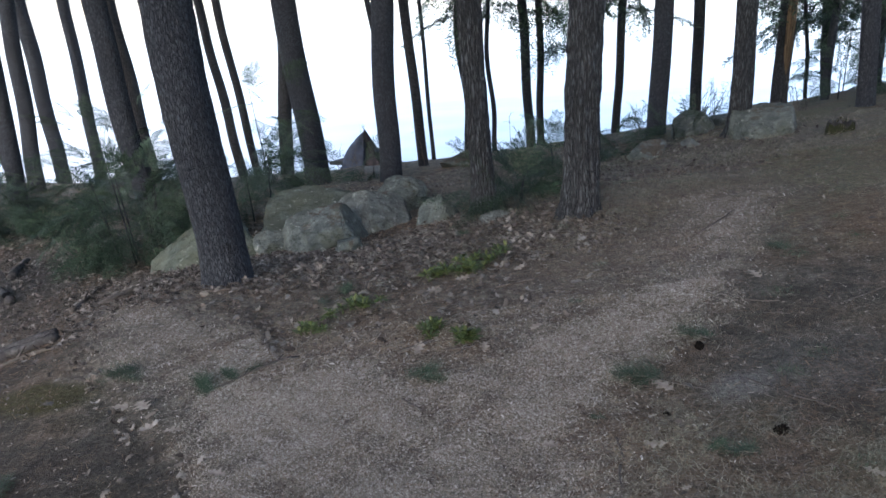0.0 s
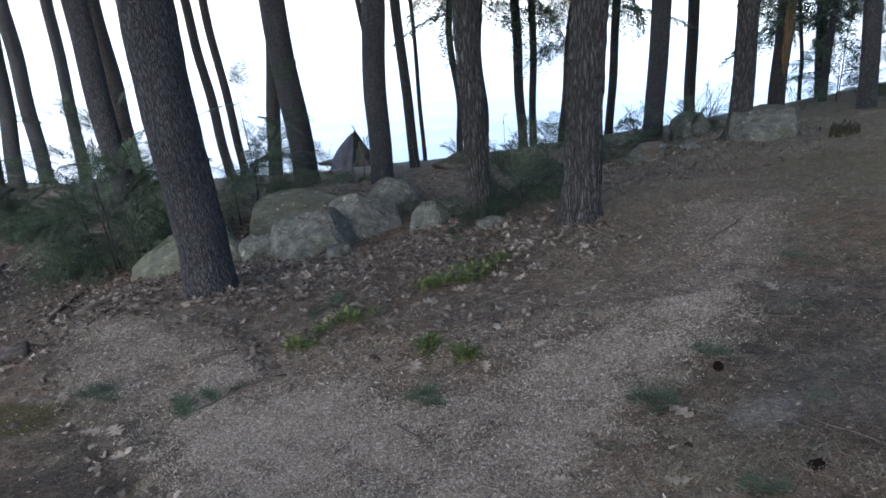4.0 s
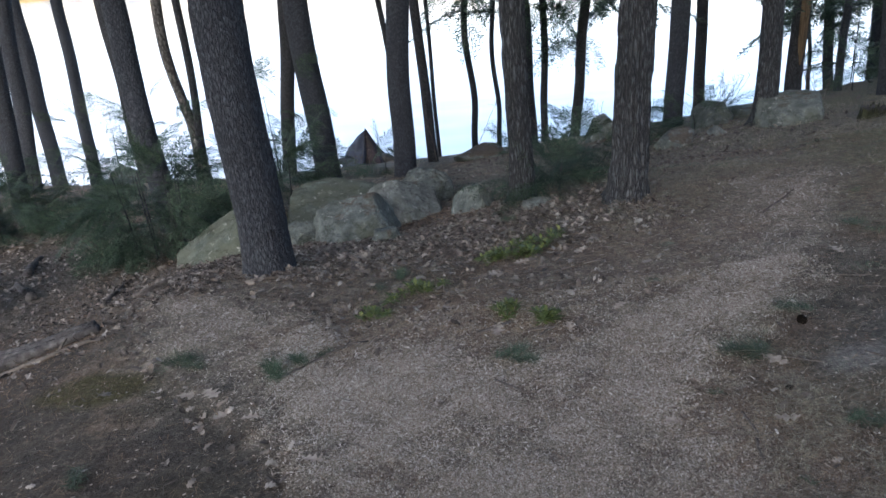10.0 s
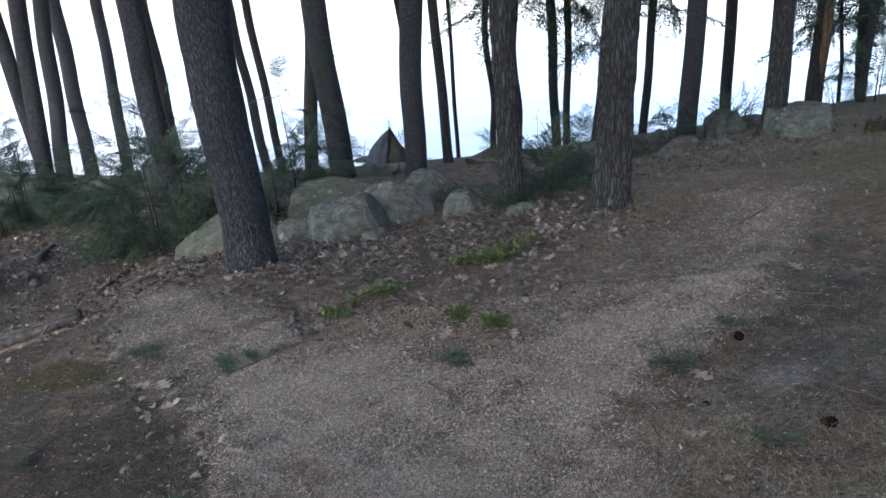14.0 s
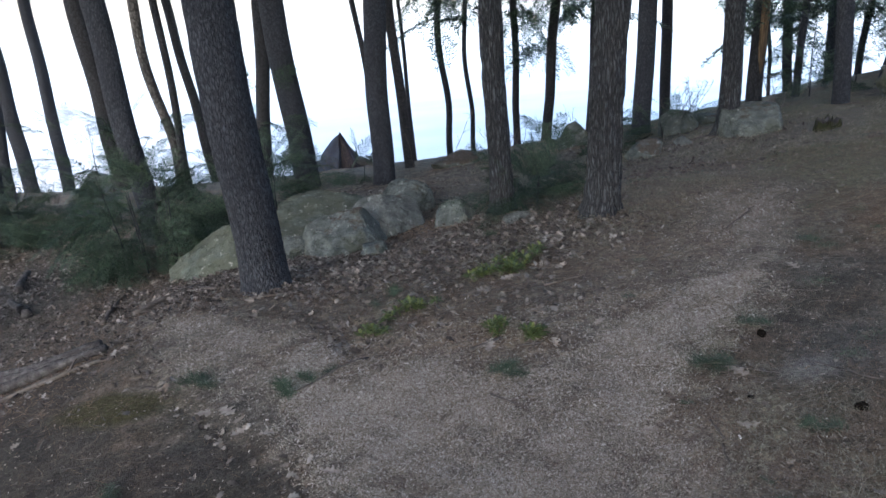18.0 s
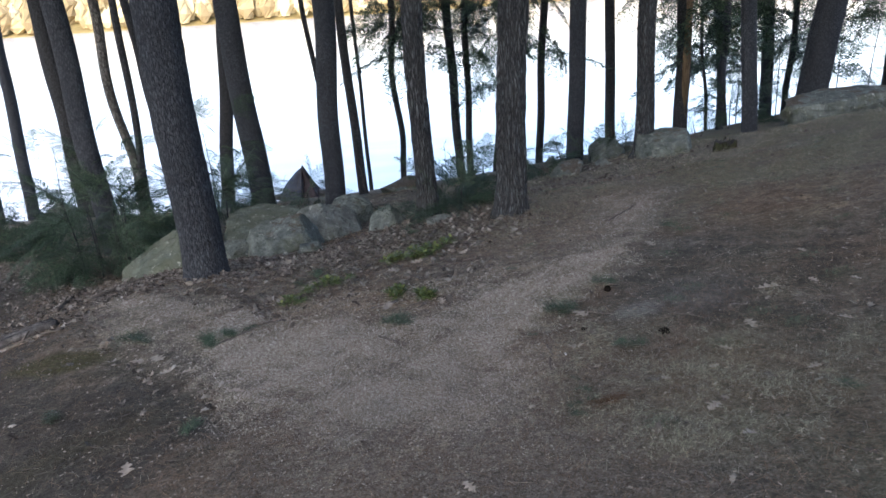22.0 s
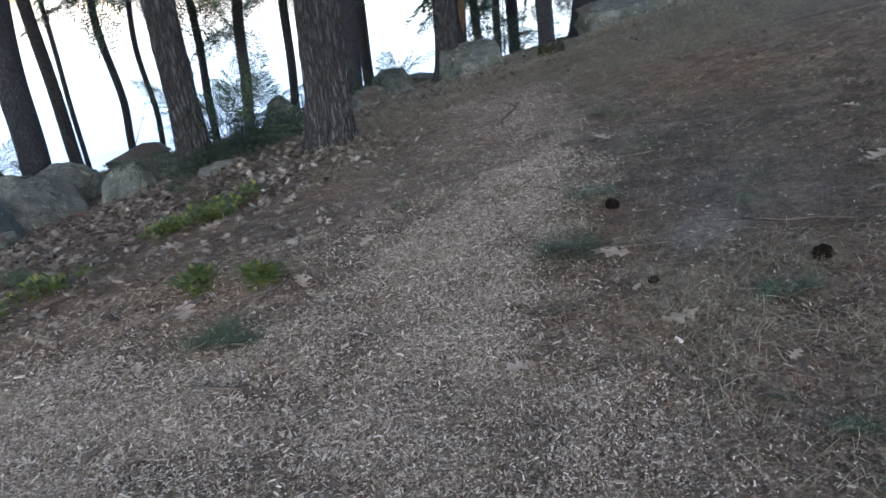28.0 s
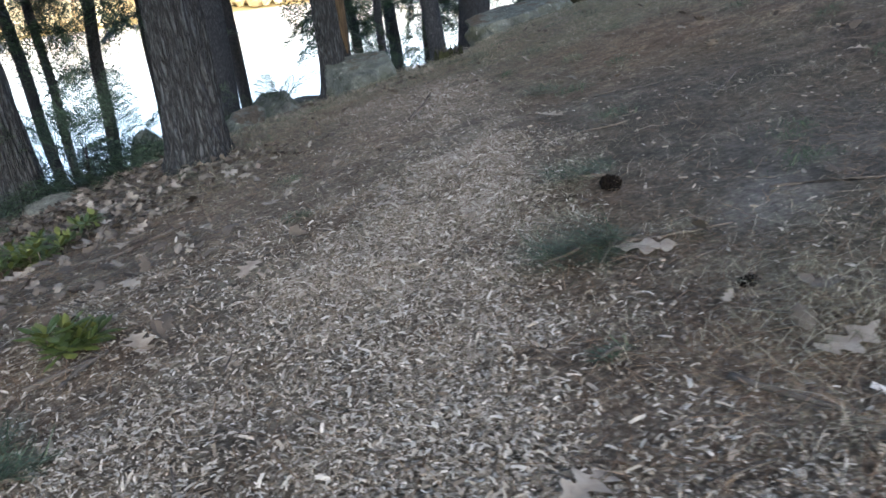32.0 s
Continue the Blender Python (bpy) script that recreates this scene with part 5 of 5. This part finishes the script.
def oak_leaf(scale, k, lobes=0):
    """Verts and faces of one curled, lobed dead leaf lying along +x."""
    us = [i / (2.0 * lobes) for i in range(2 * lobes + 1)] if lobes else [0, 0.13, 0.27, 0.4, 0.55, 0.68, 0.84, 1.0]
    if lobes:
        ws = [0.012 if u < 0.13 else 0.36 * math.sin(math.pi * min(1, (u - 0.1) / 0.88) ** 0.85) ** 0.7 * (0.62 + 0.38 * math.cos(6.2832 * 3.6 * (u - 0.2))) + 0.02 for u in us]
    else:
        ws = [0.015, 0.07, 0.3, 0.14, 0.4, 0.17, 0.3, 0.03]
    curl, fold, tw = (k.uniform(-0.3, 0.5), k.uniform(-0.05, 0.3), k.uniform(-0.5, 0.5)) if lobes else (k.uniform(-0.7, 1.0), k.uniform(-0.3, 0.5), k.uniform(-1.0, 1.0))
    verts, faces = [], []
    for i, (u, w) in enumerate(zip(us, ws)):
        w = w * (k.uniform(0.9, 1.1) if lobes else k.uniform(0.75, 1.2)) * 0.85
        z = curl * (u - 0.5) ** 2
        verts += [((u - 0.5), -w, z + fold * w + tw * w * (u - 0.5)), ((u - 0.5), 0, z), ((u - 0.5), w, z + fold * w - tw * w * (u - 0.5))]
        if i:
            a = 3 * i
            faces += [(a - 3, a - 2, a + 1, a), (a - 2, a - 1, a + 2, a + 1)]
    return np.array(verts) * scale, np.array(faces)


PALELEAF = plain_material("bleached_leaf", [(0.2, (0.13, 0.108, 0.09)), (0.5, (0.25, 0.222, 0.195)), (0.8, (0.37, 0.345, 0.315))], 25, 0.75, 0.3)


def place_leaf(x, y, size, seed, label="pale curled dead oak leaf on the ground", material=PALELEAF):
    k = random.Random(seed)
    v, f = oak_leaf(size, k, 11)
    o = mesh_from("oak_leaf", v, f, material, smooth=True)
    o.location = (x, y, gz(x, y) + 0.01)
    o.rotation_euler = (k.gauss(0, 0.12), k.gauss(0, 0.12), k.uniform(0, 6.28))
    return tagged(o, label, "leaf", "fallen oak leaves")


for i, (x, y, s) in enumerate([(1.92, 2.46, 0.145), (1.61, 2.05, 0.11), (1.37, 1.82, 0.08), (1.08, 1.31, 0.1), (1.24, 1.66, 0.06), (1.64, 3.56, 0.12), (0.71, 2.1, 0.1), (0.85, 2.51, 0.13), (0.33, 2.16, 0.085), (0.8, 3.3, 0.09),
                               (0.68, 3.82, 0.1), (0.51, 4.94, 0.09), (0.28, 4.08, 0.1), (0.37, 4.28, 0.1), (-0.2, 4.06, 0.12), (-0.01, 4.23, 0.12), (0.04, 1.02, 0.075), (-1.38, 1.56, 0.11), (-1.67, 2.92, 0.15), (-1.79, 2.96, 0.13),
                               (-1.41, 2.66, 0.1), (-1.04, 2.23, 0.09), (-1.56, 2.73, 0.11), (1.11, 1.07, 0.09), (2.52, 3.53, 0.09), (2.35, 2.88, 0.08), (2.17, 2.44, 0.08), (2.35, 2.34, 0.07), (2.03, 1.93, 0.08),
                               (1.62, 1.51, 0.08), (0.38, 3.22, 0.09), (0.1, 3.07, 0.09), (-0.25, 3.16, 0.13), (-0.5, 3.58, 0.09), (-0.56, 3.08, 0.08), (-0.41, 2.88, 0.07), (0.75, 1.83, 0.045), (1.0, 1.62, 0.06)]):
    place_leaf(x, y, s, 800 + i)
scrap = mesh_from("paper_scrap", [(-0.003, -0.014, 0), (0.005, -0.014, 0.003), (0.004, 0.014, 0.006), (-0.004, 0.012, 0.002), (-0.003, -0.014, 0.002), (0.005, -0.014, 0.005), (0.004, 0.014, 0.008), (-0.004, 0.012, 0.004)],
                  [(3, 2, 1, 0), (4, 5, 6, 7), (0, 1, 5, 4), (1, 2, 6, 5), (2, 3, 7, 6), (3, 0, 4, 7)], WHITE)
scrap.scale = (0.8, 0.8, 0.8)
scrap.location = (0.645, 2.03, gz(0.645, 2.03) + 0.004)
tagged(scrap, "tiny white scrap lying among the grass", "scrap")


# ---- strewn stuff: chips, needles, grass and leaf litter ----
def frames_for(n, k, tilt):
    """Random turning matrices (n, 3, 3), lying nearly flat."""
    a = k.uniform(0, 2 * np.pi, n)
    px, py = k.normal(0, tilt, n), k.normal(0, tilt, n)
    u = np.stack([np.cos(a), np.sin(a), px], -1)
    v = np.stack([-np.sin(a), np.cos(a), py], -1)
    u /= np.linalg.norm(u, axis=1)[:, None]
    v -= u * (u * v).sum(1)[:, None]
    v /= np.linalg.norm(v, axis=1)[:, None]
    return np.stack([u, v, np.cross(u, v)], 1)


def strew(x, y, lift, local, sizes, faces, k, tilt):
    """Copies of one small shape (m, 3), sized (n, 3), at every place: arrays of one joined mesh."""
    n = len(x)
    F = frames_for(n, k, tilt)
    c = np.stack([x, y, ground_z(x, y) + lift], -1)
    L = local[None] * sizes[:, None, :]
    V = np.einsum("nmi,nij->nmj", L, F) + c[:, None]
    m = len(local)
    Fc = (faces[None] + (np.arange(n) * m)[:, None, None]).reshape(-1, faces.shape[1])
    return V.reshape(-1, 3), Fc


BOX = np.array([(-.5, -.4, -.5), (.5, -.5, -.5), (.45, .5, -.5), (-.5, .4, -.5), (-.5, -.4, .5), (.5, -.5, .5), (.45, .5, .5), (-.5, .4, .5)])
BOXF = np.array([(4, 5, 6, 7), (0, 1, 5, 4), (1, 2, 6, 5), (2, 3, 7, 6), (3, 0, 4, 7)])
# a thin bent sliver of wood
SHARD = np.array([(-.5, -.5, -.3), (-.44, .4, -.2), (-.02, -.42, .5), (.04, .5, .4), (.5, -.28, -.4), (.42, .45, -.1)])
SHARDF = np.array([(0, 2, 3, 1), (2, 4, 5, 3)])
k = np.random.default_rng(21)
x, y = np.concatenate([k.uniform(-3.0, 2.6, 760000), k.uniform(-1.4, 1.5, 900000)]), np.concatenate([k.uniform(1.0, 5.6, 760000), k.uniform(1.1, 3.6, 900000)])
pm = path_mask(x, y)
few = 0.05 * spot(x, y, 0.9, 4.0, 0.75, 0.55, 0.9, 0.8) + 0.01 * spot(x, y, 0.75, 1.9, 0.6, 0.8, 0.4, 0.8) + 0.07 * spot(x, y, -0.5, 3.25, 1.3, 0.55, 0.0, 0.9)
keep = k.uniform(0, 1, len(x)) < np.clip(pm ** 1.6 * chip_cover(x, y) * np.clip((y - 1.15) / 0.85, 0.25, 1) * np.clip((5.2 - y) / 1.4, 0.8, 1) * np.clip(0.8 + 0.35 * wave(x, y, 7.0, 5) + 0.3 * wave(x, y, 17.0, 8), 0.25, 1) + few + 0.003, 0, 1)
x, y = x[keep], y[keep]
n = len(x)
long = (0.005 + 0.0175 * k.uniform(0, 1, n) ** 1.9) * np.clip(0.5 + (y - 1.6) * 0.22, 0.45, 1.1) * np.where((k.uniform(0, 1, n) < 0.12) & (y > 2.1), 1.65, 1.0)
sizes = np.stack([long, 0.001 + long * k.uniform(0.1, 0.28, n), k.uniform(0.0006, 0.003, n)], -1)
v, f = strew(x, y, k.uniform(0.001, 0.009, n), SHARD, sizes, SHARDF, k, 0.27)
tagged(mesh_from("wood_chips", v, f, CHIP), "pale shredded wood chips strewn along the path", "wood chips", kind="stuff")

# older, trodden chips where the path comes up to the walker
x, y = k.uniform(-1.5, 1.5, 340000), k.uniform(0.0, 2.6, 340000)
d = np.hypot((x + 0.15) / 0.8, (y - 0.95) / 1.0)
keep = k.uniform(0, 1, len(x)) < np.clip(1.2 - d + 0.18 * wave(x, y, 5, 3) + 0.12 * wave(x, y, 14, 6), 0, 1) ** 1.3 * 0.5 * (1 - 0.75 * path_mask(x, y)) + 0.22 * spot(x, y, 0.6, 1.75, 0.6, 0.7, 0.3, 0.9) + 0.015
x, y = x[keep], y[keep]
n = len(x)
sizes = np.stack([0.004 + 0.009 * k.uniform(0, 1, n) ** 1.8, k.uniform(0.0018, 0.005, n), k.uniform(0.001, 0.003, n)], -1)
v, f = strew(x, y, k.uniform(0.0, 0.006, n), SHARD, sizes, SHARDF, k, 0.25)
tagged(mesh_from("trodden_chips", v, f, OLDCHIP), "greyed wood chips trodden into the soil", "wood chips", kind="stuff")

BLADE = np.array([(-.5, -.5, 0), (0, -.5, .06), (.5, -.3, 0), (.5, .3, 0), (0, .5, .06), (-.5, .5, 0)])
BLADEF = np.array([(0, 1, 4, 5), (1, 2, 3, 4)])
NEEDLE_SHAPE, NEEDLE_FACE = np.array([(-.5, -.5, 0), (.5, -.3, .03), (.5, .3, .03), (-.5, .5, 0)]), np.array([(0, 1, 2, 3)])
x, y = np.concatenate([k.uniform(-4.0, 4.0, 150000), k.uniform(-1.0, 7.5, 60000)]), np.concatenate([k.uniform(0.3, 7.0, 150000), k.uniform(4.0, 9.5, 60000)])
keep = k.uniform(0, 1, len(x)) < (0.75 + 0.25 * wave(x, y, 2.2, 4)) * (1 - 0.95 * path_mask(x, y) * chip_cover(x, y)) * (1 - 0.8 * spot(x, y, -2.6, 2.2, 1.7, 1.1, 0.2)) * (1 - 0.7 * spot(x, y, 1.75, 3.1, 0.75, 0.45, 0.8)) * (1 - 0.92 * spot(x, y, 1.14, 2.43, 0.2, 0.12, 0.3, 0.9))
x, y = x[keep], y[keep]
n = len(x)
v, f = strew(x, y, k.uniform(0.002, 0.01, n), NEEDLE_SHAPE, np.stack([k.uniform(0.03, 0.075, n), k.uniform(0.0009, 0.0017, n), k.uniform(0.0, 0.2, n)], -1), NEEDLE_FACE, k, 0.12)
tagged(mesh_from("fallen_needles", v, f, STRAW), "reddish brown fallen pine needles on the ground", "pine needles", kind="stuff")

x, y = np.concatenate([k.uniform(0.3, 6.5, 150000), k.uniform(-3.4, -0.6, 30000), k.uniform(0.3, 2.2, 110000)]), np.concatenate([k.uniform(0.2, 9.0, 150000), k.uniform(0.6, 3.2, 30000), k.uniform(1.0, 3.2, 110000)])
keep = k.uniform(0, 1, len(x)) < np.clip(np.clip(wave(x, y, 2.6, 5) * 0.5 + wave(x, y, 9.0, 2) * 0.4 + wave(x, y, 23.0, 7) * 0.3 + 0.25, 0.03, 1) + 0.3 * spot(x, y, 1.05, 1.85, 0.75, 0.6, 0.3, 0.9) * (0.4 + 0.7 * wave(x, y, 11, 3)), 0, 1) * np.where((x < 2.4) & (y < 3.4), 0.55, 1.0) * np.where(x > 0, np.clip((x - 0.3) / 0.5, 0, 1), 0.2) * (1 - path_mask(x, y)) * (1 - 0.85 * spot(x, y, 1.75, 3.1, 0.8, 0.5, 0.8)) * (1 - 0.92 * spot(x, y, 1.17, 2.45, 0.28, 0.18, 0.3, 0.9)) * (1 - 0.8 * spot(x, y, 1.55, 2.35, 0.32, 0.4, 0.3, 0.7))
x, y = x[keep], y[keep]
n = len(x)
v, f = strew(x, y, k.uniform(0.006, 0.02, n), BLADE, np.stack([k.uniform(0.02, 0.085, n), k.uniform(0.0005, 0.0009, n), k.uniform(0.05, 0.3, n)], -1) * np.clip(1 + (y - 3.5) * 0.3, 1, 2.4)[:, None], BLADEF, k, 0.13)
tagged(mesh_from("grass_blades", v, f, GRASS), "thin straw-coloured grass on the slope", "grass", kind="stuff")

x, y = np.concatenate([k.uniform(-9, 5.5, 120000), k.uniform(-2.8, 1.2, 16000)]), np.concatenate([k.uniform(0.5, 12, 120000), k.uniform(3.4, 6.6, 16000)])
dens = 0.4 * spot(x, y, -6.6, 8.6, 2.4, 2.4, 0, 0.6) + 0.75 * spot(x, y, -0.7, 5.3, 1.7, 0.8, -0.1, 0.7) + 0.5 * spot(x, y, -4.2, 6.0, 2.6, 2.3, 0.3, 0.5) + 0.14 * spot(x, y, -0.9, 4.1, 1.3, 0.5, -0.3, 0.6) + 0.28 * spot(x, y, 2.0, 7.4, 1.6, 1.2, 0, 0.7) + 0.2 * spot(x, y, 0.2, 9, 3.5, 2.0, 0, 0.7) + 0.02
edge = np.abs(outline_depth(x, y) + 0.1)
dens = dens * (1 - 0.9 * path_mask(x, y)) + 0.5 * np.exp(-(edge / 0.06) ** 2) * ((x < -1.0) & (y > 2.1) & (y < 3.9 + 0.35 * (x + 1.9)))
keep = k.uniform(0, 1, len(x)) < dens
x, y = x[keep], y[keep]
kk = random.Random(4)
# leaves left of about x = -2.35 take the darker colours
left_dark = x < -2.35 + 0.25 * wave(x, y, 2, 1)
for material, chosen, name, label in ((DEADLEAF, ~left_dark, "leaf_litter", "pale brown dead oak leaves covering the bank"), (DARKLEAF, left_dark, "dark_leaf_litter", "darker dead leaves in the hollow")):
    lx, ly = x[chosen], y[chosen]
    groups = np.arange(len(lx)) % 12
    V, Fs, off = [], [], 0
    for gq in range(12):
        lv, lf = oak_leaf(1.0, kk)
        sel = groups == gq
        s = 0.02 + 0.058 * k.uniform(0, 1, sel.sum()) ** 1.7
        v, f = strew(lx[sel], ly[sel], k.uniform(0.008, 0.03, sel.sum()), lv, np.stack([s, s, s], -1), lf, k, 0.3)
        V.append(v)
        Fs.append(f + off)
        off += len(v)
    tagged(mesh_from(name, np.concatenate(V), np.concatenate(Fs), material, smooth=False), label, "leaf litter", kind="stuff")

# short dead twigs and bark flakes strewn over the needles
for name, colour, number, long, thick, label in (("twig_litter", TWIG, 2600, (0.02, 0.09), (0.0015, 0.0035), "short dead twigs strewn over the needles"),
                                                 ("bark_flakes", PALELEAF, 3000, (0.006, 0.02), (0.003, 0.008), "pale bark flakes strewn over the ground")):
    x, y = k.uniform(-3.4, 4.5, number), k.uniform(0.4, 7.5, number)
    keep = k.uniform(0, 1, number) < 1 - 0.7 * path_mask(x, y)
    x, y = x[keep], y[keep]
    n = len(x)
    v, f = strew(x, y, k.uniform(0.004, 0.012, n), BOX, np.stack([k.uniform(*long, n), k.uniform(*thick, n), k.uniform(0.0015, 0.003, n)], -1), BOXF, k, 0.12)
    tagged(mesh_from(name, v, f, colour), label, "debris", kind="stuff")

# dark green tufts of moss and seedling needles on the slope
x0, y0 = k.uniform(0.7, 4.5, 60), k.uniform(0.8, 6.5, 60)
keep = path_mask(x0, y0) < 0.3
x0, y0 = x0[keep], y0[keep]
x, y = (np.repeat(x0, 90) + k.normal(0, 0.045, len(x0) * 90)), (np.repeat(y0, 90) + k.normal(0, 0.03, len(x0) * 90))
n = len(x)
v, f = strew(x, y, k.uniform(0.004, 0.02, n), BLADE, np.stack([k.uniform(0.012, 0.035, n), k.uniform(0.0008, 0.0016, n), k.uniform(0.1, 0.4, n)], -1), BLADEF, k, 0.5)
tagged(mesh_from("green_tufts", v, f, SPRIG), "small dark green tufts among thin grass", "tufts", kind="stuff")
